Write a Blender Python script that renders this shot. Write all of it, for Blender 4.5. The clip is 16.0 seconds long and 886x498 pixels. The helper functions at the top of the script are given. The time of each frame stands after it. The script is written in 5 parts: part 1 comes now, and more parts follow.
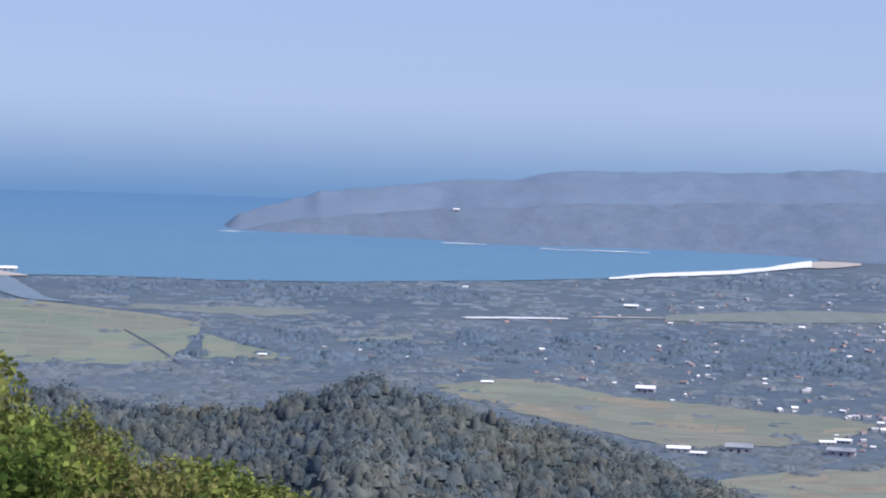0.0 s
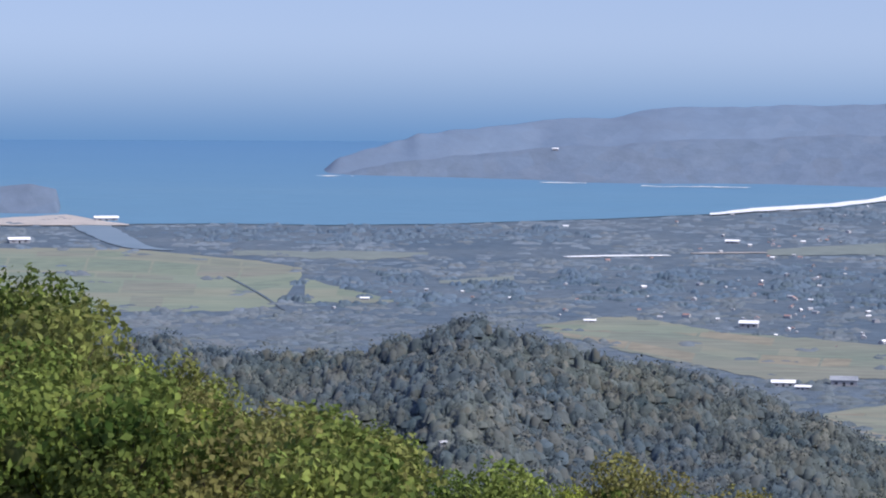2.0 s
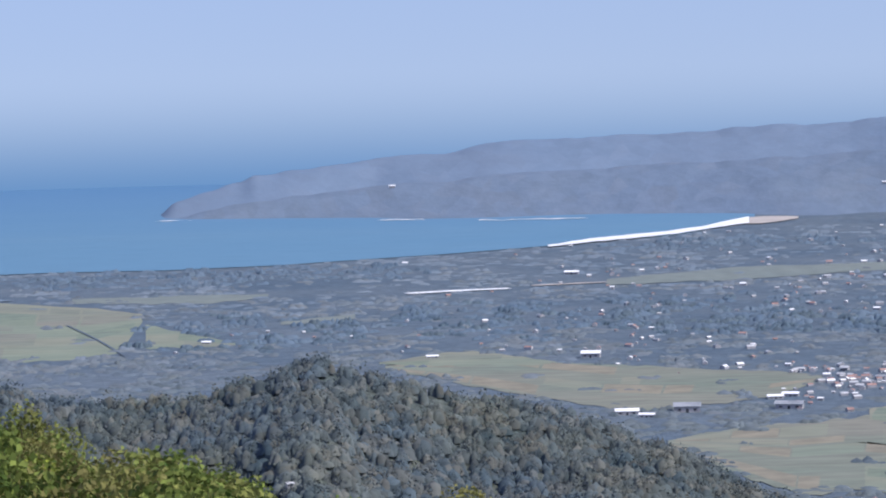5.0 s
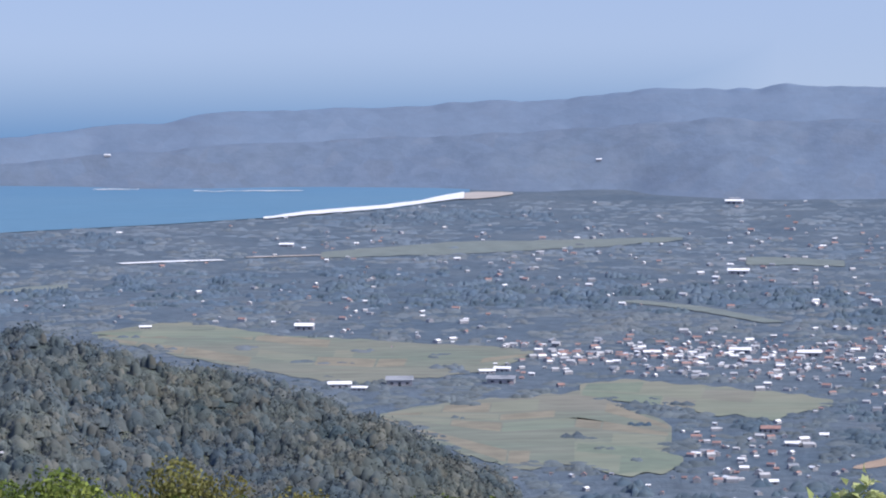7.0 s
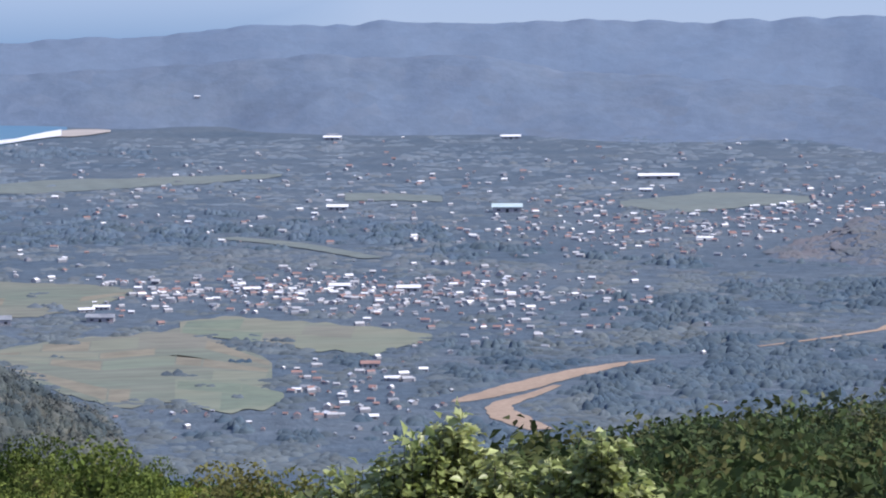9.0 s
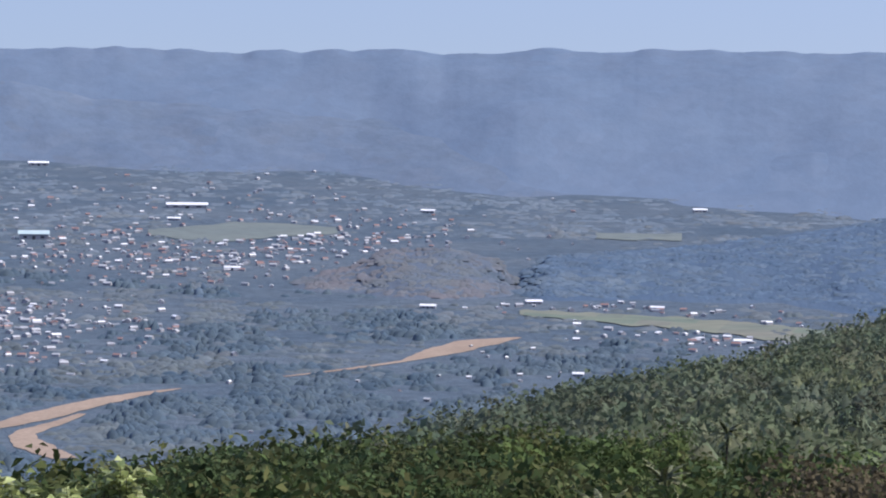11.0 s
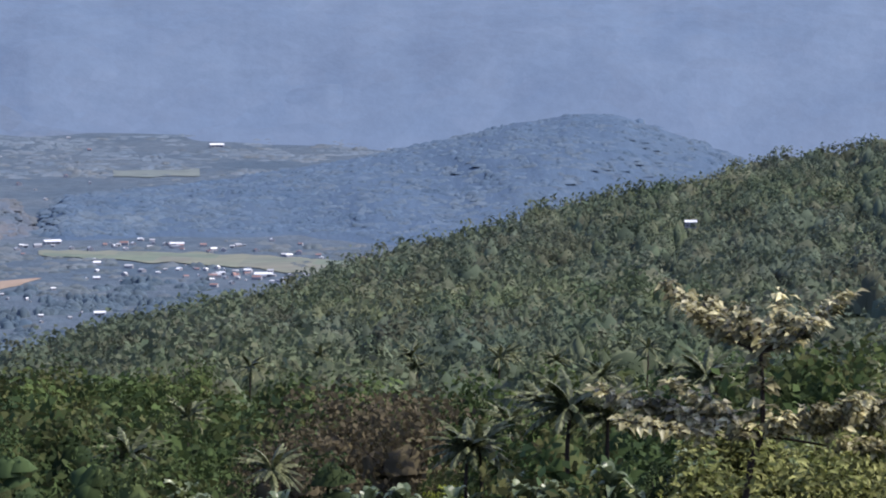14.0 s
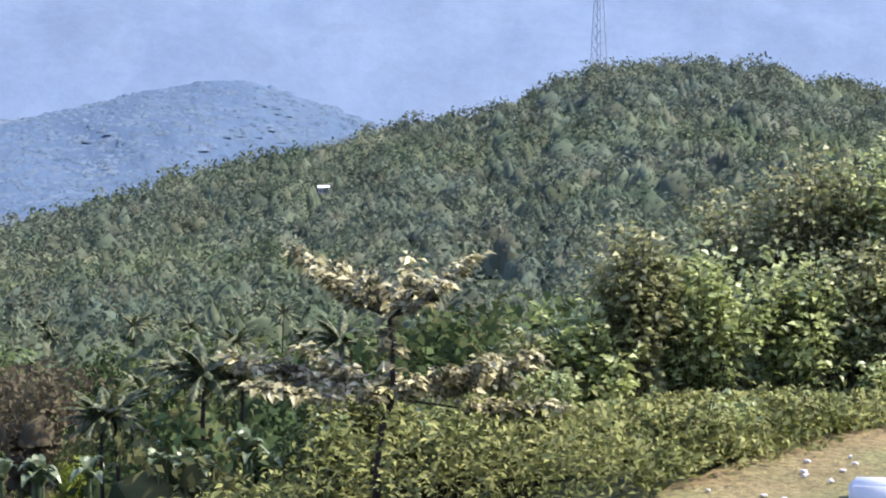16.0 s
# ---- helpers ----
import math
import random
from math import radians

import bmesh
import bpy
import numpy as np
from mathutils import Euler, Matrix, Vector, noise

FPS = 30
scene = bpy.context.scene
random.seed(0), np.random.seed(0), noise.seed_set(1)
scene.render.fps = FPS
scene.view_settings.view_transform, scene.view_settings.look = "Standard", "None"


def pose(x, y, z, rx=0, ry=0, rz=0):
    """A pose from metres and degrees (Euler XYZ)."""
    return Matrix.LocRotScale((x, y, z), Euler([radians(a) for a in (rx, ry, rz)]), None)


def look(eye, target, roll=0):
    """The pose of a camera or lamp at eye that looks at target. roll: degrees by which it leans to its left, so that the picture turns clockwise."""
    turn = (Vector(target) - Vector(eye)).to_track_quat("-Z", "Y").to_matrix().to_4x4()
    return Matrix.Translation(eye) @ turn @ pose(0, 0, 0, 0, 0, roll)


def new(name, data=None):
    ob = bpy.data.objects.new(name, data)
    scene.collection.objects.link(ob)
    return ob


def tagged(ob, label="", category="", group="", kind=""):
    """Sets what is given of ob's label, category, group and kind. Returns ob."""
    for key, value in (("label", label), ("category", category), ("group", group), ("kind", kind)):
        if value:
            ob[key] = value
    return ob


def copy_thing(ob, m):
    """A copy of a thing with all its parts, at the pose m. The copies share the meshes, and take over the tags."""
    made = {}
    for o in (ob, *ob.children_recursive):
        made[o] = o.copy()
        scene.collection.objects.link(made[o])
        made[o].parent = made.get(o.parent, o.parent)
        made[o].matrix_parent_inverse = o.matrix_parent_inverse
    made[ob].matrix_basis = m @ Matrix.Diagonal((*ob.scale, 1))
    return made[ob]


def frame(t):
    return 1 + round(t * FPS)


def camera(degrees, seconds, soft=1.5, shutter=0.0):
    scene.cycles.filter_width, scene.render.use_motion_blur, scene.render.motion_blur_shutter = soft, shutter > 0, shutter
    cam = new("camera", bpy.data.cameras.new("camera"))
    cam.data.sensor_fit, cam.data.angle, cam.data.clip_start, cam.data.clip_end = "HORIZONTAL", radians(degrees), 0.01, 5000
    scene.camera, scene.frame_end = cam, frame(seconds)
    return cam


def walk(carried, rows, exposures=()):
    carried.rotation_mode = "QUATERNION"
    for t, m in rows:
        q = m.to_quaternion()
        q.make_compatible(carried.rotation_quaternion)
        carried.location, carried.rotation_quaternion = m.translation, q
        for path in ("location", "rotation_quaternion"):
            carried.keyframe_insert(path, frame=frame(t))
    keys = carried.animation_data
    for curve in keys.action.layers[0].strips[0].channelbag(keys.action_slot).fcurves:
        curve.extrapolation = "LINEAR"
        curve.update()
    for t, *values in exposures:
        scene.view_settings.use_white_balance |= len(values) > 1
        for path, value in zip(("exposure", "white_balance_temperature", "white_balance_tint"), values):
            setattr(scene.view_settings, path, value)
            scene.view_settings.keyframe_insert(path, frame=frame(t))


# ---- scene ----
EYE = 150.0          # height of the eye above the sea
cam = camera(15.34, 16.0, soft=2.0)


def aim(t, yaw, pitch, roll):
    """Hand-held pose: heading clockwise from north, tilt and lean in degrees."""
    drift = 0.036 * (t - 14.5)
    return t, pose(0.87 * drift, -0.5 * drift, EYE, 90 + pitch, 0, -yaw) @ pose(0, 0, 0, 0, 0, roll)


walk(cam, [aim(*row) for row in (
    (0.0, 0.0, -2.551, 1.852), (0.5, -0.188, -3.071, 1.496), (1.0, -0.429, -3.401, 1.092),
    (1.5, -1.148, -3.546, 0.533), (2.0, -1.731, -3.615, 0.397), (2.5, -1.496, -3.308, -0.001),
    (3.0, -0.83, -3.255, -0.506), (3.2, -0.698, -3.234, -0.611), (5.3, 1.504, -2.968, -1.396),
    (5.5, 2.281, -3.087, -0.874), (6.0, 3.521, -2.917, -0.979), (6.5, 4.178, -3.329, -0.482),
    (7.0, 6.032, -3.53, -0.334), (7.5, 7.838, -3.729, -0.266), (8.0, 9.675, -4.134, -0.089),
    (8.5, 12.109, -4.538, 0.051), (9.0, 13.012, -4.669, -0.316), (9.5, 15.313, -4.782, 0.018),
    (9.7, 16.434, -4.55, 0.179), (11.8, 23.56, -4.283, 0.793), (12.0, 24.234, -4.325, 0.577),
    (12.5, 25.739, -4.479, 0.413), (13.0, 27.394, -4.708, -0.081), (13.5, 28.542, -4.892, -0.233),
    (14.0, 29.64, -5.153, -0.034), (14.5, 31.337, -5.054, -0.183), (15.0, 32.572, -5.491, -0.404),
    (15.5, 34.497, -5.944, -0.436), (16.0, 36.033, -5.762, -0.366))],
    exposures=((0.0, 0.22), (7.0, 0.22), (9.0, 0.24), (12.0, 0.15), (13.0, 0.18), (14.0, 0.29), (14.5, 0.34), (15.0, 0.6), (15.5, 0.86), (16.0, 1.06)))

# ---- world and sun ----
SUN_AZ, SUN_EL = 118.0, 50.0      # sun high on the right-hand side
world = bpy.data.worlds.new("sky")
scene.world = world
world.use_nodes = True
wn, wl = world.node_tree.nodes, world.node_tree.links
wn.clear()
w_out, w_bg = wn.new("ShaderNodeOutputWorld"), wn.new("ShaderNodeBackground")
w_sky, w_tc = wn.new("ShaderNodeTexSky"), wn.new("ShaderNodeTexCoord")
w_add, w_tint = wn.new("ShaderNodeVectorMath"), wn.new("ShaderNodeMix")
w_sky.sky_type, w_sky.sun_disc = "NISHITA", False
w_sky.sun_elevation, w_sky.sun_rotation = radians(SUN_EL), radians(SUN_AZ)
w_sky.air_density, w_sky.dust_density, w_sky.ozone_density = 1.6, 2.5, 2.0
w_add.operation = "ADD"
w_add.inputs[1].default_value = (0, 0, 0.18)
w_tint.data_type, w_tint.blend_type = "RGBA", "MULTIPLY"
w_tint.inputs[0].default_value = 1.0
w_tint.inputs[7].default_value = (0.90, 0.89, 1.20, 1)
wl.new(w_tc.outputs["Generated"], w_add.inputs[0])
wl.new(w_add.outputs[0], w_sky.inputs[0])
wl.new(w_sky.outputs[0], w_tint.inputs[6])
wl.new(w_tint.outputs[2], w_bg.inputs[0])
wl.new(w_bg.outputs[0], w_out.inputs[0])
w_bg.inputs[1].default_value = 0.135

sun_data = bpy.data.lights.new("sun", "SUN")
sun_data.energy, sun_data.angle, sun_data.color = 3.4, radians(0.6), (1.0, 0.95, 0.86)
sun = new("sun", sun_data)
_d = Vector((math.sin(radians(SUN_AZ)) * math.cos(radians(SUN_EL)), math.cos(radians(SUN_AZ)) * math.cos(radians(SUN_EL)), math.sin(radians(SUN_EL))))
sun.matrix_world = look(_d * 900 + Vector((0, 0, 300)), (0, 0, 300))


# ---- materials ----
def material(name, low, high, scale, rough=0.9, fine=0.0, fine_scale=None, stretch=(1, 1, 1), bump=0.0, bump_scale=None,
             third=None, third_scale=None, spec=0.2, metal=0.0, island=0.0, translucent=0.0, uv=False, own=None, cell=None, soft=0.0):
    """Two-tone noise material with an optional third tone in patches, a tone per crown-sized cell, fine grain, relief and per-piece change."""
    m = bpy.data.materials.new(name)
    m.use_nodes = True
    nt, n, l = m.node_tree, m.node_tree.nodes, m.node_tree.links
    b = n["Principled BSDF"]
    b.inputs["Roughness"].default_value = rough
    b.inputs["Specular IOR Level"].default_value = spec
    b.inputs["Metallic"].default_value = metal
    geo, mp = n.new("ShaderNodeNewGeometry"), n.new("ShaderNodeMapping")
    mp.inputs["Scale"].default_value = stretch
    l.new(n.new("ShaderNodeTexCoord").outputs["UV"] if uv else geo.outputs["Position"], mp.inputs["Vector"])

    def tone(sc, detail=4.0):
        t = n.new("ShaderNodeTexNoise")
        t.inputs["Scale"].default_value, t.inputs["Detail"].default_value, t.inputs["Roughness"].default_value = sc, detail, 0.6
        l.new(mp.outputs[0], t.inputs["Vector"])
        r = n.new("ShaderNodeMapRange")
        r.inputs[1].default_value, r.inputs[2].default_value = 0.33, 0.67
        l.new(t.outputs[0], r.inputs[0])
        return r.outputs[0]

    def mix(fac, a, c, kind="MIX"):
        x = n.new("ShaderNodeMix")
        x.data_type, x.blend_type = "RGBA", kind
        for slot, v in ((0, fac), (6, a), (7, c)):
            if isinstance(v, (tuple, float, int)):
                x.inputs[slot].default_value = v if not isinstance(v, tuple) else (*v, 1)
            else:
                l.new(v, x.inputs[slot])
        return x.outputs[2]

    col = mix(tone(scale), low, high)
    if third:
        col = mix(tone(third_scale or scale * 0.2, 2.0), col, third)
    if cell:
        size, other, share, swing = cell
        vo, sp, ca, cb = n.new("ShaderNodeTexVoronoi"), n.new("ShaderNodeSeparateColor"), n.new("ShaderNodeMapRange"), n.new("ShaderNodeMapRange")
        vo.inputs["Scale"].default_value = 1.0 / size
        l.new(mp.outputs[0], vo.inputs["Vector"])
        l.new(vo.outputs["Color"], sp.inputs[0])
        ca.inputs[1].default_value, ca.inputs[4].default_value = 0.45, share
        cb.inputs[3].default_value, cb.inputs[4].default_value = 1 - swing, 1 + swing
        l.new(sp.outputs[0], ca.inputs[0])
        l.new(sp.outputs[1], cb.inputs[0])
        col = mix(ca.outputs[0], col, other)
        col = mix(1.0, col, cb.outputs[0], "MULTIPLY")
    if fine:
        g = tone(fine_scale or scale * 9)
        k = n.new("ShaderNodeMapRange")
        k.inputs[3].default_value, k.inputs[4].default_value = 1 - fine, 1 + fine
        l.new(g, k.inputs[0])
        col = mix(1.0, col, k.outputs[0], "MULTIPLY")
    if island:
        k = n.new("ShaderNodeMapRange")
        k.inputs[3].default_value, k.inputs[4].default_value = 1 - island, 1 + island
        l.new(geo.outputs["Random Per Island"], k.inputs[0])
        col = mix(1.0, col, k.outputs[0], "MULTIPLY")
    if own:
        rnd, k, j = n.new("ShaderNodeObjectInfo"), n.new("ShaderNodeMapRange"), n.new("ShaderNodeMapRange")
        k.inputs[1].default_value, k.inputs[2].default_value, k.inputs[4].default_value = 0.45, 1.0, 0.75
        l.new(rnd.outputs["Random"], k.inputs[0])
        col = mix(k.outputs[0], col, own)
        j.inputs[1].default_value, j.inputs[2].default_value, j.inputs[3].default_value, j.inputs[4].default_value = 0.0, 0.5, 0.6, 1.2
        l.new(rnd.outputs["Random"], j.inputs[0])
        col = mix(1.0, col, j.outputs[0], "MULTIPLY")
    l.new(col, b.inputs["Base Color"])
    if bump:
        bp = n.new("ShaderNodeBump")
        bp.inputs["Strength"].default_value = min(1.0, bump)
        bp.inputs["Distance"].default_value = 1.0 / (bump_scale or scale)
        l.new(tone(bump_scale or scale), bp.inputs["Height"])
        l.new(bp.outputs[0], b.inputs["Normal"])
    if soft:
        # canopy normals lean towards the open sky, weakening shade on crowns as haze would
        lean, add, nrm = n.new("ShaderNodeVectorMath"), n.new("ShaderNodeVectorMath"), n.new("ShaderNodeVectorMath")
        lean.operation, add.operation, nrm.operation = "SCALE", "ADD", "NORMALIZE"
        lean.inputs["Scale"].default_value = 1 - soft
        add.inputs[1].default_value = (0.1 * soft, -0.35 * soft, 0.93 * soft)
        l.new(geo.outputs["Normal"], lean.inputs[0])
        l.new(lean.outputs[0], add.inputs[0])
        l.new(add.outputs[0], nrm.inputs[0])
        l.new(nrm.outputs[0], b.inputs["Normal"])
    if translucent:
        tr, ms = n.new("ShaderNodeBsdfTranslucent"), n.new("ShaderNodeMixShader")
        ms.inputs[0].default_value = translucent
        l.new(col, tr.inputs[0])
        l.new(b.outputs[0], ms.inputs[1])
        l.new(tr.outputs[0], ms.inputs[2])
        l.new(ms.outputs[0], n["Material Output"].inputs[0])
    return m


M = {}
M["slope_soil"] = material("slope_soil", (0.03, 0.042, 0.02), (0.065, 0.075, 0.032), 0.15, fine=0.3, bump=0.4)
# soil of the far plain, its blue standing in for haze
M["plain_soil_hazed"] = material("plain_soil_hazed", (0.074, 0.108, 0.142), (0.112, 0.142, 0.168), 0.008, fine=0.2, fine_scale=0.1, bump=0.3, bump_scale=0.25)
# woods of the far hills: distance haze is mixed into these blue-grey colours
M["far_woods_hazed"] = material("far_woods_hazed", (0.118, 0.163, 0.224), (0.139, 0.18, 0.23), 0.012, fine=0.07, fine_scale=0.06, bump=0.05, bump_scale=0.025, third=(0.126, 0.172, 0.236), third_scale=0.004, uv=True, cell=(26.0, (0.141, 0.174, 0.22), 0.5, 0.05))
M["ridge_woods_hazed"] = material("ridge_woods_hazed", (0.13, 0.186, 0.262), (0.145, 0.199, 0.27), 0.008, fine=0.05, fine_scale=0.04, bump=0.03, bump_scale=0.02, third=(0.14, 0.19, 0.258), third_scale=0.003, uv=True, cell=(30.0, (0.149, 0.195, 0.26), 0.5, 0.035))
M["mid_woods_hazed"] = material("mid_woods_hazed", (0.07, 0.112, 0.17), (0.09, 0.132, 0.182), 0.03, fine=0.09, fine_scale=0.16, bump=0.10, bump_scale=0.14, third=(0.08, 0.125, 0.185), third_scale=0.008, uv=True)
# soil and leaves of the dark hill, greyed blue with some painted haze
M["hill_soil_hazed"] = material("hill_soil_hazed", (0.055, 0.08, 0.085), (0.10, 0.115, 0.10), 0.03, fine=0.3, fine_scale=0.3, bump=0.5, bump_scale=0.2)
M["hill_leaf"] = material("hill_leaf", (0.048, 0.074, 0.084), (0.138, 0.15, 0.124), 0.04, fine=0.08, fine_scale=0.6, island=0.08, third=(0.07, 0.098, 0.118), third_scale=0.018, translucent=0.15, cell=(4.4, (0.168, 0.158, 0.125), 0.5, 0.24), soft=0.25)
# trees of the plain: leaf colour blued to carry haze
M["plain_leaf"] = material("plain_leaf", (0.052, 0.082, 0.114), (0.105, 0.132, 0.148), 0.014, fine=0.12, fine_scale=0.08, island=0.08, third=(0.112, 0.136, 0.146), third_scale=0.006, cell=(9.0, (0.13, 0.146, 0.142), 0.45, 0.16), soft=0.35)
# leaves across the valley, tinted blue in place of haze
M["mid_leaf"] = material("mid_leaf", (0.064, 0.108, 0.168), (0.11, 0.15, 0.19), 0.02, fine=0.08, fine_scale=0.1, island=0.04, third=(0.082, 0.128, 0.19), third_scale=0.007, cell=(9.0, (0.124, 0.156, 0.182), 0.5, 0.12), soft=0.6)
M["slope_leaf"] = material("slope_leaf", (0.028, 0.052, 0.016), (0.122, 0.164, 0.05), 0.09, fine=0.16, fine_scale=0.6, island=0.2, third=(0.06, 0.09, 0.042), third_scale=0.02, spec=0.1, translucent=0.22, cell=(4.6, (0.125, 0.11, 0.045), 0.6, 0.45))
# paler copy of the slope leaf, with haze added to its colour
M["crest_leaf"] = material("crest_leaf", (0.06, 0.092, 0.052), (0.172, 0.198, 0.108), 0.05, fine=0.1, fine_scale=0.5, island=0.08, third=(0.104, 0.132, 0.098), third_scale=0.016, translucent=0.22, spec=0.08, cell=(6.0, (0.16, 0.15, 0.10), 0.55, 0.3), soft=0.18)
M["fore_leaf"] = material("fore_leaf", (0.045, 0.09, 0.016), (0.225, 0.275, 0.065), 0.25, fine=0.25, fine_scale=0.9, island=0.35, own=(0.18, 0.15, 0.06), translucent=0.28)
M["brown_leaf"] = material("brown_leaf", (0.08, 0.068, 0.038), (0.165, 0.135, 0.08), 0.3, island=0.3, translucent=0.25)
M["lime_leaf"] = material("lime_leaf", (0.2, 0.25, 0.03), (0.32, 0.36, 0.07), 0.6, island=0.3, translucent=0.3)
M["palm_leaf"] = material("palm_leaf", (0.03, 0.042, 0.014), (0.20, 0.21, 0.10), 0.9, island=0.6, rough=0.5, spec=0.18, translucent=0.12)
M["near_leaf"] = material("near_leaf", (0.20, 0.25, 0.075), (0.50, 0.54, 0.23), 1.2, island=0.5, rough=0.38, spec=0.5, translucent=0.34)
# leaf tones spread wide: glints and dark undersides sit in the colour
M["teak_leaf_glinting"] = material("teak_leaf_glinting", (0.075, 0.07, 0.025), (0.62, 0.56, 0.31), 3.0, island=0.75, rough=0.4, spec=0.3, translucent=0.22)
M["weed_leaf"] = material("weed_leaf", (0.09, 0.11, 0.025), (0.33, 0.325, 0.11), 0.9, island=0.55, rough=0.6, translucent=0.25)
M["banana_leaf"] = material("banana_leaf", (0.07, 0.105, 0.04), (0.27, 0.31, 0.17), 0.8, island=0.6, rough=0.35, spec=0.5, translucent=0.2)
M["bark"] = material("bark", (0.03, 0.022, 0.018), (0.075, 0.058, 0.045), 3.0, fine=0.3, bump=0.5, bump_scale=12)
M["sea"] = material("sea", (0.104, 0.21, 0.306), (0.114, 0.218, 0.308), 0.003, rough=0.7, spec=0.05, fine=0.05, fine_scale=0.05, stretch=(0.4, 1.6, 1), bump=0.05, bump_scale=0.08)
def deepen(m, deep, near, far):
    """Mixes the water's colour towards a deeper blue with the distance from the shore."""
    n, l = m.node_tree.nodes, m.node_tree.links
    b = n["Principled BSDF"]
    was = b.inputs["Base Color"].links[0].from_socket
    geo, sep, rng_, x = n.new("ShaderNodeNewGeometry"), n.new("ShaderNodeSeparateXYZ"), n.new("ShaderNodeMapRange"), n.new("ShaderNodeMix")
    x.data_type = "RGBA"
    rng_.inputs[1].default_value, rng_.inputs[2].default_value = near, far
    l.new(geo.outputs["Position"], sep.inputs[0])
    l.new(sep.outputs[1], rng_.inputs[0])
    l.new(rng_.outputs[0], x.inputs[0])
    l.new(was, x.inputs[6])
    x.inputs[7].default_value = (*deep, 1)
    l.new(x.outputs[2], b.inputs["Base Color"])


deepen(M["sea"], (0.09, 0.19, 0.314), 3100, 4700)
M["surf"] = material("surf", (0.75, 0.78, 0.8), (0.85, 0.86, 0.86), 0.1, fine=0.1, bump=0.5, bump_scale=0.3)
M["sand"] = material("sand", (0.30, 0.225, 0.165), (0.38, 0.29, 0.215), 0.03, fine=0.15, fine_scale=0.4)
M["beach"] = material("beach", (0.36, 0.33, 0.30), (0.44, 0.40, 0.36), 0.03, fine=0.15, fine_scale=0.4)
M["river"] = material("river", (0.14, 0.19, 0.22), (0.17, 0.22, 0.25), 0.02, rough=0.4, spec=0.2)
# rice colours greyed, with a share of haze in them
M["paddy_green"] = material("paddy_green", (0.165, 0.20, 0.155), (0.215, 0.245, 0.175), 0.012, fine=0.12, stretch=(0.5, 1.6, 1), fine_scale=0.08, third=(0.21, 0.21, 0.16), third_scale=0.006)
M["paddy_dry"] = material("paddy_dry", (0.185, 0.184, 0.152), (0.222, 0.212, 0.166), 0.012, fine=0.16, stretch=(0.5, 1.6, 1), fine_scale=0.08, third=(0.155, 0.185, 0.145), third_scale=0.008)
M["paddy_lush"] = material("paddy_lush", (0.148, 0.186, 0.145), (0.178, 0.21, 0.152), 0.02, fine=0.12, fine_scale=0.08)
M["paddy_gold"] = material("paddy_gold", (0.20, 0.188, 0.142), (0.232, 0.21, 0.155), 0.02, fine=0.14, fine_scale=0.08)
# distant strips, greyed further by painted haze
M["far_field_hazed"] = material("far_field_hazed", (0.15, 0.18, 0.17), (0.175, 0.20, 0.18), 0.012, fine=0.12, fine_scale=0.08)
M["dirt"] = material("dirt", (0.20, 0.145, 0.07), (0.28, 0.205, 0.10), 0.5, fine=0.25, fine_scale=6, bump=0.4, bump_scale=5, third=(0.17, 0.175, 0.07), third_scale=0.35)
M["white_roof"] = material("white_roof", (0.78, 0.79, 0.8), (0.9, 0.9, 0.9), 0.2, rough=0.5, fine=0.05)
M["tile_roof"] = material("tile_roof", (0.25, 0.16, 0.145), (0.36, 0.23, 0.20), 0.2, fine=0.15, fine_scale=2)
M["grey_roof"] = material("grey_roof", (0.20, 0.22, 0.25), (0.32, 0.34, 0.37), 0.2, fine=0.15, fine_scale=2)
M["green_roof"] = material("green_roof", (0.42, 0.54, 0.56), (0.5, 0.6, 0.62), 0.2, fine=0.1)
M["wall_paint"] = material("wall_paint", (0.24, 0.25, 0.27), (0.38, 0.38, 0.39), 0.3, fine=0.1)
M["dark_gap"] = material("dark_gap", (0.03, 0.035, 0.045), (0.05, 0.055, 0.065), 0.5)
# leaves of the quarried hill, blue haze mixed with brownish patches
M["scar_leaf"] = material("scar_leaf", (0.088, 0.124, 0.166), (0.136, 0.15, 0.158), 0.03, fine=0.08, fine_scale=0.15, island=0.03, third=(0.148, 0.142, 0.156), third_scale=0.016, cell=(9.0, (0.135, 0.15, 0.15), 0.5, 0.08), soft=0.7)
# the same leaves farther off, paler and bluer with painted haze
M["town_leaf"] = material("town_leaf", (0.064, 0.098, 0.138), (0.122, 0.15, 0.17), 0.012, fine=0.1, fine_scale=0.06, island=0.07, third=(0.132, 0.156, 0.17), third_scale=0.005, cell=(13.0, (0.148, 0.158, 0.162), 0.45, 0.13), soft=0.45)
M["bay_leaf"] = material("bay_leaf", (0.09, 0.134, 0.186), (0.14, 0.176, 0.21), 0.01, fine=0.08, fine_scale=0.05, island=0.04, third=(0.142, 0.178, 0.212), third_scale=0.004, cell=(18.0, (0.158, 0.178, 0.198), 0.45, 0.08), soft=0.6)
M["shrub_leaf"] = material("shrub_leaf", (0.15, 0.165, 0.06), (0.42, 0.41, 0.19), 1.4, island=0.5, rough=0.42, spec=0.4, translucent=0.3)
M["pale_roof"] = material("pale_roof", (0.40, 0.41, 0.43), (0.56, 0.56, 0.56), 0.2, rough=0.6, fine=0.1)
# forest leaves, near and far, with haze in their blue
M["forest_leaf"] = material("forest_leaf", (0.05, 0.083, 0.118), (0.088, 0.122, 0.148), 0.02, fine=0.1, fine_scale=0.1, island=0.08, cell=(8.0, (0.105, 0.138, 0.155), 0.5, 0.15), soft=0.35)
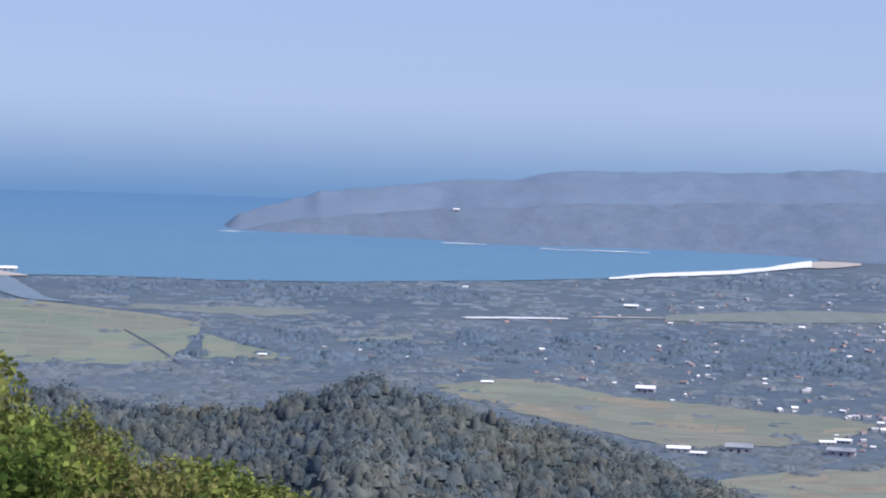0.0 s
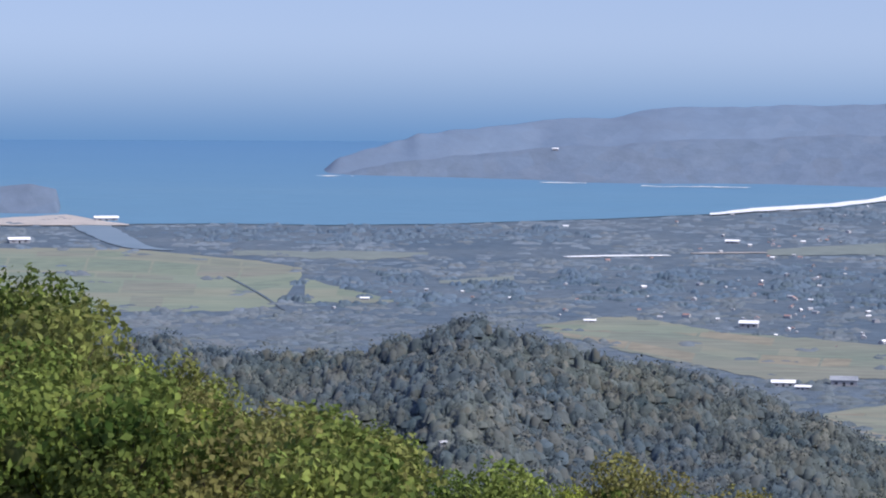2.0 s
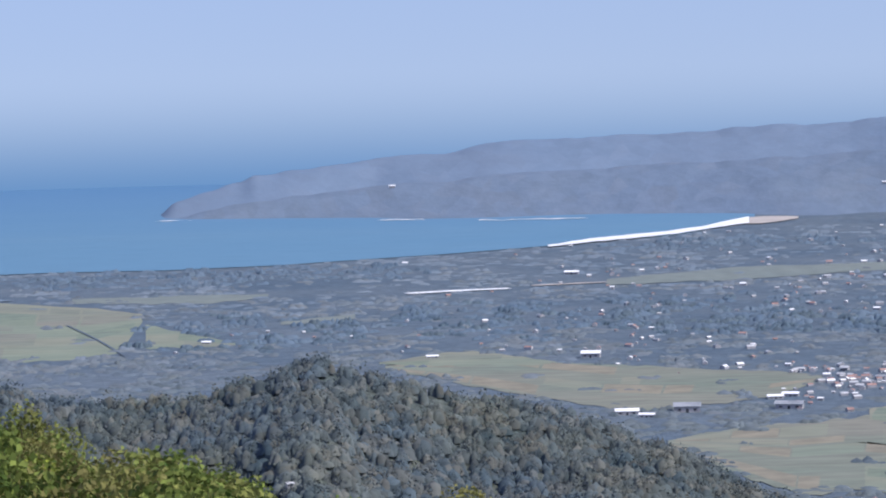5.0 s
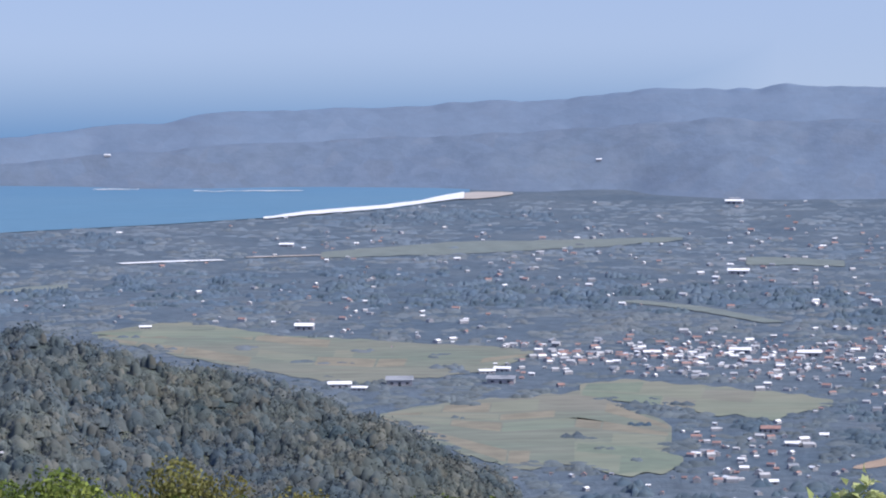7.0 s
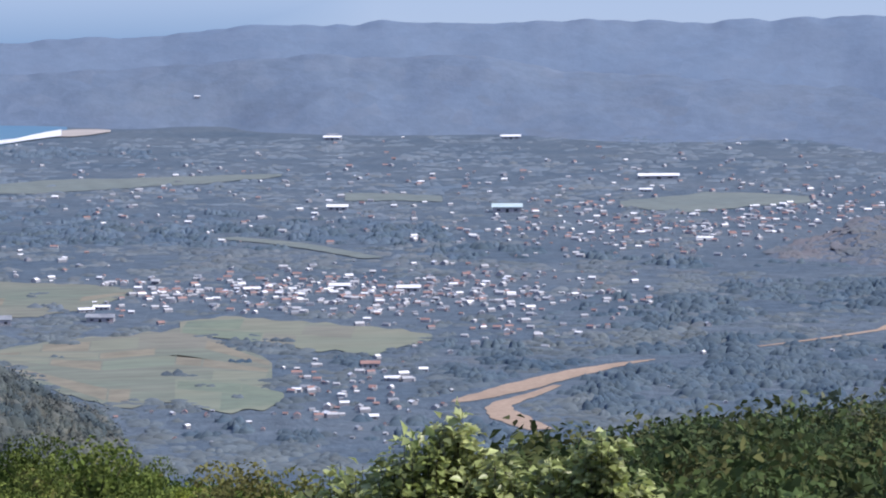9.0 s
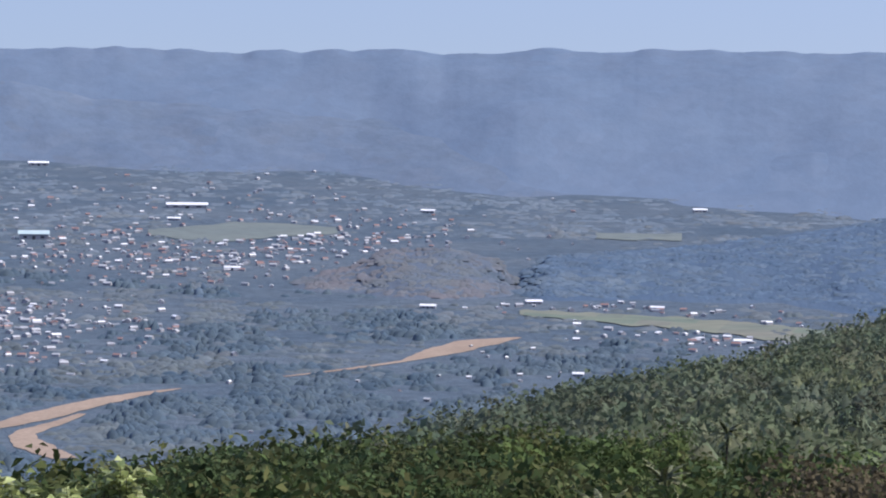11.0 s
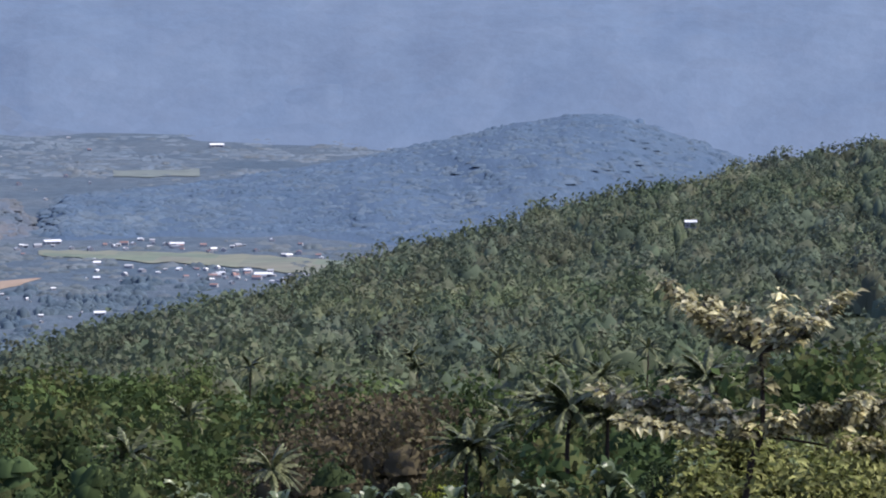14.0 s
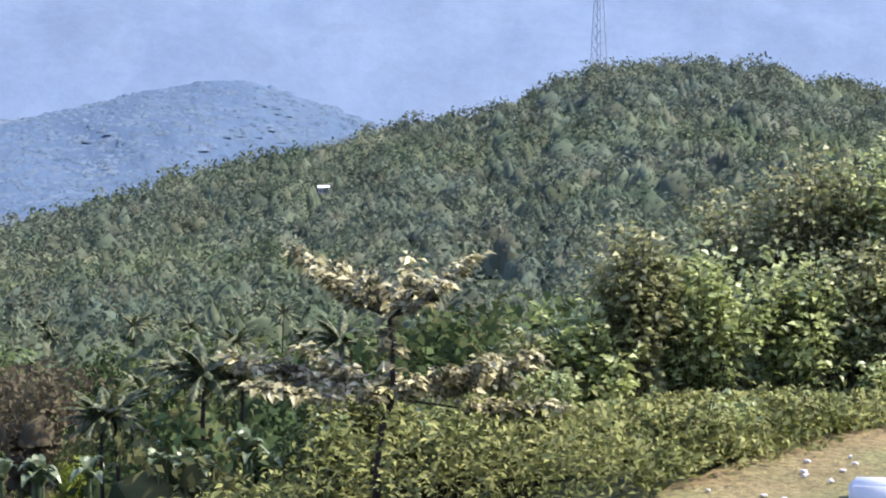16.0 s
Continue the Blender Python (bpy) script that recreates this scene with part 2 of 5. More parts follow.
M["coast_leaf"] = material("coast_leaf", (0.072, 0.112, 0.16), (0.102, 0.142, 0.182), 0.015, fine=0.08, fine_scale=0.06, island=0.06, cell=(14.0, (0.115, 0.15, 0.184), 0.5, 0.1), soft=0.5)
# mast metal lightened towards blue to show it through haze
M["steel"] = material("steel", (0.27, 0.31, 0.38), (0.31, 0.35, 0.42), 0.5, rough=0.6)
# woods of the quarried hill, with blue haze in the colour too
M["scarred_woods_hazed"] = material("scarred_woods_hazed", (0.095, 0.13, 0.178), (0.126, 0.15, 0.178), 0.03, fine=0.11, fine_scale=0.15, bump=0.10, bump_scale=0.14, third=(0.115, 0.14, 0.172), third_scale=0.01, uv=True)
M["stone"] = material("stone", (0.5, 0.48, 0.44), (0.65, 0.62, 0.58), 4)


# ---- helpers for building ----
def xyz(az, r, z=0.0):
    a = radians(az)
    return r * math.sin(a), r * math.cos(a), z


def reach(el):
    """Distance on the plain that lies el degrees under the level line."""
    return EYE / math.tan(radians(-el))


def along(v, knots):
    return np.interp(v, [k[0] for k in knots], [k[1] for k in knots])


def mesh_of(name, verts, faces, mats, smooth=False, slots=None, uvs=None):
    me = bpy.data.meshes.new(name)
    me.from_pydata([tuple(v) for v in verts] if not isinstance(verts, list) else verts, [], faces)
    for m in mats if isinstance(mats, (list, tuple)) else [mats]:
        me.materials.append(m)
    if smooth:
        me.polygons.foreach_set("use_smooth", np.ones(len(me.polygons), dtype=bool))
    if uvs is not None:
        idx = np.empty(len(me.loops), dtype=np.int32)
        me.loops.foreach_get("vertex_index", idx)
        me.uv_layers.new(name="lay").data.foreach_set("uv", np.asarray(uvs, dtype=np.float32)[idx].reshape(-1))
    if slots is not None:
        me.polygons.foreach_set("material_index", np.asarray(slots, dtype=np.int32))
    me.update()
    return me


def quads_mesh(name, corners, mat):
    """One mesh from an array of quads (n, 4, 3)."""
    n = len(corners)
    me = bpy.data.meshes.new(name)
    me.vertices.add(n * 4)
    me.vertices.foreach_set("co", corners.reshape(-1).astype(np.float32))
    me.loops.add(n * 4)
    me.loops.foreach_set("vertex_index", np.arange(n * 4, dtype=np.int32))
    me.polygons.add(n)
    me.polygons.foreach_set("loop_start", np.arange(0, n * 4, 4, dtype=np.int32))
    me.materials.append(mat)
    me.update(calc_edges=True)
    me.validate()
    return me


def part(name, data, parent, label=""):
    """A mesh, or a bmesh with its material, as one part under a thing."""
    ob = new(name, data)
    ob.parent = parent
    return tagged(ob, label)


def bm_mesh(name, bm, mat, smooth=False):
    me = bpy.data.meshes.new(name)
    bm.to_mesh(me)
    bm.free()
    me.materials.append(mat)
    if smooth:
        me.polygons.foreach_set("use_smooth", np.ones(len(me.polygons), dtype=bool))
    return me


def unit(v):
    return v / np.maximum(np.linalg.norm(v, axis=-1, keepdims=True), 1e-9)


def leaf_quads(rng, pos, outward, size, wild=0.6, aspect=0.6):
    """Diamond leaves or leaf tufts at pos, facing roughly outward."""
    n = len(pos)
    nor = unit(outward + wild * rng.normal(size=(n, 3)))
    u = unit(np.cross(nor, rng.normal(size=(n, 3))))
    v = np.cross(nor, u)
    s = np.asarray(size).reshape(-1, 1)
    bend = nor * s * 0.25
    return np.stack([pos - u * s, pos - v * s * aspect + bend, pos + u * s, pos + v * s * aspect + bend], 1)


def crowns(rng, base, radius, height, lobes, per_lobe, leaf, squash=0.8, wild=0.6):
    """Leaf tufts of many tree crowns at once: every crown is a few uneven lobes."""
    n = len(base)
    ang = rng.uniform(0, 2 * np.pi, (n, lobes))
    rad = rng.uniform(0.15, 0.75, (n, lobes)) * radius[:, None]
    up = rng.uniform(0.35, 0.95, (n, lobes)) * height[:, None]
    c = base[:, None, :] + np.stack([rad * np.cos(ang), rad * np.sin(ang), up], -1)
    lr = radius[:, None] * rng.uniform(0.35, 0.65, (n, lobes))
    d = unit(rng.normal(size=(n, lobes, per_lobe, 3)))
    d[..., 2] = np.abs(d[..., 2]) * 1.1 - 0.35
    d = unit(d)
    q = d * (lr[..., None, None] * rng.uniform(0.75, 1.1, (n, lobes, per_lobe, 1)))
    q[..., 2] *= squash
    pos = (c[:, :, None, :] + q).reshape(-1, 3)
    size = (leaf * np.repeat(radius, lobes * per_lobe) * rng.uniform(0.7, 1.3, n * lobes * per_lobe))
    return leaf_quads(rng, pos, d.reshape(-1, 3), size, wild)


def stems(base, height, width):
    """Thin four-sided tapered stems under many crowns, as quads."""
    n = len(base)
    out = []
    for k in range(4):
        a, b = np.pi / 2 * k, np.pi / 2 * (k + 1)
        lo = [base + np.stack([np.cos(t) * width, np.sin(t) * width, -0.5 + 0 * width], -1) for t in (a, b)]
        hi = [base + np.stack([np.cos(t) * width * 0.5, np.sin(t) * width * 0.5, height], -1) for t in (b, a)]
        out.append(np.stack(lo + hi, 1))
    return np.concatenate(out)


def domes(gen, base, radius, height, mat, name, rings=((0.0, 0.85), (0.62, 0.74))):
    """Many low rounded crowns with uneven outlines, eleven corners each, in one smooth mesh."""
    n = len(base)
    ang = np.arange(5) * (2 * np.pi / 5) + gen.uniform(0, 6.28, (n, 1))
    out = []
    for level, wide in rings:
        rr = radius[:, None] * wide * gen.uniform(0.75, 1.25, (n, 5))
        zz = height[:, None] * (level + gen.uniform(-0.1, 0.12, (n, 5)) * (level > 0))
        out.append(np.stack([base[:, None, 0] + rr * np.cos(ang), base[:, None, 1] + rr * np.sin(ang), base[:, None, 2] + zz], -1))
    top = base + np.stack([gen.uniform(-0.2, 0.2, n) * radius, gen.uniform(-0.2, 0.2, n) * radius, height], -1)
    verts = np.concatenate([out[0], out[1], top[:, None, :]], 1)
    k = np.arange(n)[:, None] * 11
    side = np.concatenate([k + np.array([[i, (i + 1) % 5, 5 + (i + 1) % 5, 5 + i]]) for i in range(5)], 1)
    cap = np.concatenate([k + np.array([[5 + i, 5 + (i + 1) % 5, 10]]) for i in range(5)], 1)
    idx = np.concatenate([side, cap], 1).reshape(-1)
    sizes = np.tile(np.array([4] * 5 + [3] * 5), n)
    me = bpy.data.meshes.new(name)
    me.vertices.add(n * 11)
    me.vertices.foreach_set("co", verts.reshape(-1).astype(np.float32))
    me.loops.add(len(idx))
    me.loops.foreach_set("vertex_index", idx.astype(np.int32))
    me.polygons.add(len(sizes))
    me.polygons.foreach_set("loop_start", np.concatenate([[0], np.cumsum(sizes)[:-1]]).astype(np.int32))
    me.polygons.foreach_set("use_smooth", np.ones(len(sizes), dtype=bool))
    me.materials.append(M[mat])
    me.update(calc_edges=True)
    return me


LOW_CROWN = ((-0.1, 1.1), (0.6, 0.66))
CANOPY = ((-0.1, 1.05), (0.6, 0.76))


def burst(gen, base, radius, height, count, spread=0.8):
    """Splits each clump into count smaller crowns round its place."""
    n = len(base)
    a, q = gen.uniform(0, 6.28, (n, count)), np.sqrt(gen.random((n, count))) * radius[:, None] * spread
    pos = base[:, None, :] + np.stack([q * np.cos(a), q * np.sin(a), np.zeros_like(q)], -1)
    rad = radius[:, None] * gen.uniform(0.4, 0.8, (n, count))
    hgt = height[:, None] * gen.uniform(0.55, 1.0, (n, count))
    return pos.reshape(-1, 3), rad.reshape(-1), hgt.reshape(-1)


def lobed(gen, base, radius, height, count):
    """Rounded lobes stacked into full crowns: places, radii and heights for domes()."""
    n = len(base)
    a, q = gen.uniform(0, 6.28, (n, count)), gen.uniform(0.1, 0.62, (n, count)) * radius[:, None]
    lr = radius[:, None] * gen.uniform(0.36, 0.6, (n, count))
    up = height[:, None] * gen.uniform(0.3, 0.95, (n, count)) - lr
    up[:, 0], q[:, 0] = height * 0.9 - lr[:, 0], 0
    pos = base[:, None, :] + np.stack([q * np.cos(a), q * np.sin(a), up], -1)
    return pos.reshape(-1, 3), lr.reshape(-1), (lr * gen.uniform(0.9, 1.3, lr.shape)).reshape(-1)


# ---- the ground ----
FORE = [(-14, -3.4), (-9.4, -4.1), (-8.7, -4.5), (-7.8, -4.8), (-7.2, -5.2), (-6.4, -5.6), (-5.3, -6.4), (-4.4, -6.95), (-2.5, -7.15),
        (-0.8, -7.6), (0.4, -7.35), (1.6, -7.65), (4, -7.9), (5.5, -7.85), (7.7, -8.1), (9.7, -8.35), (12, -8.9), (15.5, -8.7), (17.6, -8.1), (19.8, -7.9),
        (21, -7.5), (22.4, -7.04), (24.4, -6.45), (26.9, -5.83), (28.5, -5.33), (30, -4.95), (31.4, -4.5), (32.6, -4.25), (33.9, -3.98),
        (35.2, -3.6), (36.2, -3.54), (37.1, -3.3), (38.6, -2.67), (40.6, -2.5), (41.6, -2.55), (42.4, -2.73), (43.7, -3.07), (50, -3.6)]
CREST_R = [(-14, 260), (9, 240), (16, 290), (20, 380), (25, 520), (30, 680), (35, 780), (41, 850), (50, 800)]
TREE_H = [(-14, 4.5), (10, 4.0), (20, 4.5), (30, 5.0), (50, 5.0)]
MID_EL = [(-14, -8.2), (-9, -8.4), (-6, -9.2), (0, -10.2), (10, -11), (16, -11), (20, -10.3), (25, -9.3), (30, -8.6), (35, -8.0), (41, -7.2), (50, -7)]
SHELF = [(-14, 139), (30, 138.6), (33, 139.6), (35, 140.8), (38, 142.2), (40, 142.5), (50, 142.5)]


def ground_z(az, r):
    """Height of the slopes near the viewpoint and of the plain below."""
    az = min(max(az, -14.0), 50.0)
    rs = along(az, CREST_R)
    zs = EYE + rs * math.tan(radians(along(az, FORE))) - along(az, TREE_H)
    rm = 0.5 * rs
    zm = EYE + rm * math.tan(radians(along(az, MID_EL)))
    knots = ((0, 148.4), (6, 148.2), (20, 145.2), (35, along(az, SHELF) + 0.1), (50, along(az, SHELF)), (56, along(az, SHELF) - 1.2), (84, min(along(az, SHELF) - 9, 134)), (rm, zm), (rs, zs), (rs * 1.12, zs - 6),
             (rs + 420, 0), (6000, 0))
    return float(along(r, knots))


def ground_mesh():
    azs = np.concatenate([np.arange(-180, -14, 6.0), np.arange(-14, 50.01, 0.4), np.arange(54, 180, 6.0)])
    rs = np.concatenate([[0.6], np.geomspace(3, 60, 22), np.geomspace(64, 1100, 70), np.geomspace(1160, 4900, 26)])
    verts, faces, slot = [], [], []
    for a in azs:
        for r in rs:
            z = ground_z(a, r)
            if 55 < r < 900:
                z += 0.9 * noise.noise(Vector(xyz(a, r)) / 14)
            verts.append(xyz(a, r, z))
    n, m = len(azs), len(rs)
    for i in range(n):
        for j in range(m - 1):
            a, b = i * m + j, ((i + 1) % n) * m + j
            faces.append((a, b, b + 1, a + 1)[::-1])
            # beyond 640 m the soil colour has haze painted in
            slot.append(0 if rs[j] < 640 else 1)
    verts.append((0, 0, 148.4))
    for i in range(n):
        faces.append((len(verts) - 1, i * m, ((i + 1) % n) * m)[::-1])
        slot.append(0)
    return mesh_of("ground", verts, faces, [M["slope_soil"], M["plain_soil_hazed"]], True, slot)


tagged(new("ground", ground_mesh()), "green hillside falling to a wide wooded coastal plain", "ground", kind="structure")


def sheet(name, az0, az1, near, far, z, mat, label, category, steps=60, rows=8, ripple=0.0):
    """A flat piece of the plain between two edges given as (heading, distance) knots."""
    verts, faces = [], []
    for i in range(steps + 1):
        a = az0 + (az1 - az0) * i / steps
        r0, r1 = along(a, near), along(a, far)
        for j in range(rows + 1):
            r = r0 + (r1 - r0) * j / rows
            if ripple and j in (0, rows):
                r += ripple * noise.noise(Vector((a * 3.1, j * 7.7, z)))
            verts.append(xyz(a, r, z))
    for i in range(steps):
        for j in range(rows):
            k = i * (rows + 1) + j
            faces.append((k, k + rows + 1, k + rows + 2, k + 1)[::-1])
    return tagged(new(name, mesh_of(name, verts, faces, mat)), label, category, kind="structure")


def els(*pairs):
    return [(a, reach(e)) for a, e in pairs]


SHORE = els((-16, -3.2), (-9.4, -3.17), (-8.2, -3.06), (-7.9, -3.22), (-7.1, -3.21), (-5.7, -3.2), (-3.8, -3.22), (-1.8, -3.19), (1.2, -3.07), (3.0, -2.97), (5.1, -2.84), (6.2, -2.68), (6.6, -2.6))
sheet("water", -16, 6.5, SHORE, [(-16, 4890), (6.5, 4890)], 0.5, M["sea"], "calm blue sea filling the bay", "sea", 120, 20)
BAND = els((2.9, -2.985), (4.0, -2.90), (5.1, -2.82), (6.0, -2.70), (6.5, -2.64))
sheet("surf", 2.9, 6.4, [(a, r - 12) for a, r in BAND], [(2.9, reach(-2.97)), (3.6, reach(-2.875)), (5.0, reach(-2.775)), (5.6, reach(-2.70)), (6.0, reach(-2.62)), (6.4, reach(-2.55))], 1.2, M["surf"], "white breaking surf along the beach", "surf", 60, 4, 12)
sheet("beach", 6.1, 7.25, els((6.1, -2.66), (6.6, -2.68), (7.25, -2.60)), els((6.1, -2.6), (6.6, -2.55), (7.25, -2.56)), 1.0, M["beach"], "pale sand at the end of the bay", "beach", 20, 3, 10)
sheet("sandbar", -9.9, -7.2, els((-9.9, -3.24), (-8.4, -3.24), (-7.2, -3.24)), els((-9.9, -3.14), (-8.3, -3.05), (-7.7, -3.16), (-7.2, -3.22)), 0.8, M["beach"], "sandbar at the river mouth", "beach", 20, 3, 10)


HILL_GRID = {}


def hill(name, az0, az1, foot, crest_r, crest_el, mat, label, step=0.06, rough=0.06, lump=150.0, drop=0.0, power=1.0, spread=0.0, knolls=0.0):
    """A hill between two headings: foot and crest distances and the height of its crest line as seen."""
    verts, faces, uvs = [], [], []
    n = int((az1 - az0) / step)
    prof = [(s / 26.0) for s in range(27)] + [1.06, 1.15, 1.3, 1.6]
    for i in range(n + 1):
        a = az0 + (az1 - az0) * i / n
        rf, rc = along(a, foot), along(a, crest_r)
        zc = EYE + rc * math.tan(radians(along(a, crest_el))) - drop
        zc += 0.6 * rough * max(zc, 2) * noise.noise(Vector((a * 1.1, 3.1, rc / 900))) + rough * 0.12 * max(zc, 2) * noise.noise(Vector((a * 9.0, 8.1, rc / 900)))
        knoll = knolls * (abs(noise.noise(Vector((a * 1.0, 5.5, 0)))) * 1.6 + 0.5 * noise.noise(Vector((a * 3.3, 9.5, 0))) - 0.4)
        for s in prof:
            r = rf + (rc - rf) * s
            k = (s ** power) if s <= 1 else max(0.0, 1 - (s - 1) * 2.2)
            k = k * k * (3 - 2 * k) * (1 - spread) + k * spread if s <= 1 else k
            p = Vector(xyz(a, r))
            z = -1.5 + (zc + 1.5) * k
            mid = max(0.0, math.sin(math.pi * min(s, 1.0)))
            z += rough * 3.2 * max(zc, 4) * mid * (noise.noise(Vector((radians(a) * rc, r * 0.4, 0)) / lump) - 0.25) + rough * 0.8 * max(zc, 4) * mid * noise.noise(Vector((radians(a) * rc, r * 0.35, 0)) / (lump * 0.3))
            z += knoll * min(max(0.0, (s - 0.8) / 0.2), max(0.0, 1 - (s - 1) * 3))
            verts.append((p.x, p.y, z))
            uvs.append((radians(a) * rc, r * 0.22 + z * 0.8))
    m = len(prof)
    HILL_GRID[name] = np.array(verts).reshape(n + 1, m, 3)
    for i in range(n):
        for j in range(m - 1):
            k = i * m + j
            faces.append((k, k + m, k + m + 1, k + 1)[::-1])
    return tagged(new(name, mesh_of(name, verts, faces, mat, True, None, uvs)), label, "hill", kind="structure")


FAR_SHORE = els((-3.95, -2.36), (-3.3, -2.36), (-1.6, -2.39), (-0.1, -2.44), (0.7, -2.5), (1.8, -2.51), (4.0, -2.47), (5.8, -2.5), (7.5, -2.62), (10, -2.7), (14, -2.85), (20, -3.1), (22.5, -3.4), (26, -3.5), (34, -3.4), (46, -3.2))
SKYLINE = [(-3.95, -2.36), (-3.88, -2.3), (-3.6, -2.05), (-3.0, -1.88), (-2.4, -1.74), (-2.2, -1.63), (-1.45, -1.52), (-0.4, -1.42), (0.9, -1.31), (2.1, -1.14), (4.0, -1.06), (5.0, -1.08), (6.3, -0.98),
           (8.2, -0.93), (10.0, -0.73), (11.0, -0.77), (12.0, -0.70), (13.2, -0.75), (15.6, -0.70), (17.0, -0.75), (20.7, -0.66), (21.2, -0.73), (22.7, -0.63), (25.0, -0.59), (31, -0.5), (46, -0.3)]
# the hills take materials with the haze of their distance painted in
hill("far_ridge", -3.95, 46, [(a, r + (3 if a < -1.5 else 260 if a < 6 else 500 if a < 22 else 200 if a < 28 else -500)) for a, r in FAR_SHORE], [(-3.95, 3800), (-2, 4050), (0, 4250), (6, 4450), (46, 4550)], SKYLINE, M["ridge_woods_hazed"], "long wooded ridge behind the bay, painted blue with haze", 0.08, 0.04, 300, spread=0.5, knolls=4.0)
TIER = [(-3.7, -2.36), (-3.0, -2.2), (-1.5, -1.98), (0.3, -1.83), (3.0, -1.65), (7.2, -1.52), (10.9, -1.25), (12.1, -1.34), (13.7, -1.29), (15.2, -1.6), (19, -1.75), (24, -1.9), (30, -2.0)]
hill("wooded_hills", -3.7, 30, [(a, r + (5 if a < 6 else 60)) for a, r in FAR_SHORE], [(-3.7, 3690), (-1.7, 3720), (0.5, 3800), (6, 3900), (30, 3800)], TIER, M["far_woods_hazed"], "wooded hills rising from the far shore", 0.07, 0.07, 170, spread=0.4, knolls=3.0)
hill("headland", -12, -8.36, els((-12, -3.1), (-8.36, -3.06)), [(-12, 3000), (-8.36, 2960)], [(-12, -2.5), (-9.4, -2.55), (-8.9, -2.51), (-8.45, -2.6), (-8.36, -3.0)], M["far_woods_hazed"], "small wooded headland beside the river mouth", 0.05, 0.05, 60)
hill("hazy_hill", 23.2, 47, [(23.2, 2520), (34, 2500), (36, 2200), (47, 2200)], [(23.2, 2900), (26, 3150), (47, 3250)], [(23.2, -3.45), (24.4, -3.0), (25.5, -2.6), (26.6, -2.42), (27.6, -2.28), (28.8, -2.3), (30.8, -2.35), (33, -2.35), (36, -2.3), (40, -2.0), (47, -1.8)], M["ridge_woods_hazed"], "rounded hill across the valley, painted pale with haze", 0.08, 0.04, 150, spread=0.9)
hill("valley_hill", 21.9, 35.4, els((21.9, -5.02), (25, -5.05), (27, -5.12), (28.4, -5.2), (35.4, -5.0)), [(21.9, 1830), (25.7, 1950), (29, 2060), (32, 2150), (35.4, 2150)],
     [(21.9, -4.98), (22.5, -4.55), (23.1, -4.12), (23.7, -4.06), (25.7, -3.88), (27.6, -3.6), (28.3, -3.47), (29.4, -3.22), (30.8, -2.93), (31.8, -2.75), (32.7, -2.75), (33.3, -2.93), (35.0, -3.56), (35.4, -3.8)], M["mid_woods_hazed"], "wooded hill across the valley, painted blue with haze", 0.05, 0.06, 90, 2.5, spread=0.4)
hill("quarry_hill", 17.9, 22.8, els((17.9, -4.96), (20.5, -5.05), (22.8, -5.0)), [(17.9, 1790), (20.5, 1850), (22.8, 1820)], [(17.9, -4.95), (18.4, -4.75), (19.2, -4.5), (19.8, -4.32), (20.3, -4.08), (21.3, -4.02), (22.1, -4.18), (22.5, -4.55), (22.8, -4.95)], M["scarred_woods_hazed"], "small wooded hill with a bare quarried flank", 0.04, 0.10, 50, 2.0, spread=0.3)

DARK = [(-12, -4.5), (-7.6, -4.86), (-6.6, -5.05), (-5.6, -5.22), (-4.4, -5.33), (-3.4, -5.32), (-2.9, -5.2), (-2.2, -4.92), (-1.75, -4.76), (-1.1, -4.74), (-0.3, -4.93), (0.4, -5.17), (1.4, -5.37), (3.0, -5.71),
        (4.2, -6.05), (5.2, -6.51), (6.2, -7.05), (6.9, -7.3), (7.3, -7.7), (7.6, -8.3)]
DARK_FOOT = [(-12, 760), (0, 790), (5, 860), (7.6, 920)]
DARK_R = [(-12, 1080), (-5, 1040), (-1.2, 1000), (3, 1010), (7.6, 980)]
DARK_H = 4.6
dark = hill("wooded_hill", -12, 7.6, DARK_FOOT, DARK_R, DARK, M["hill_soil_hazed"], "dark wooded hill standing before the plain", 0.08, 0.07, 45, DARK_H, 0.75, 0.6)

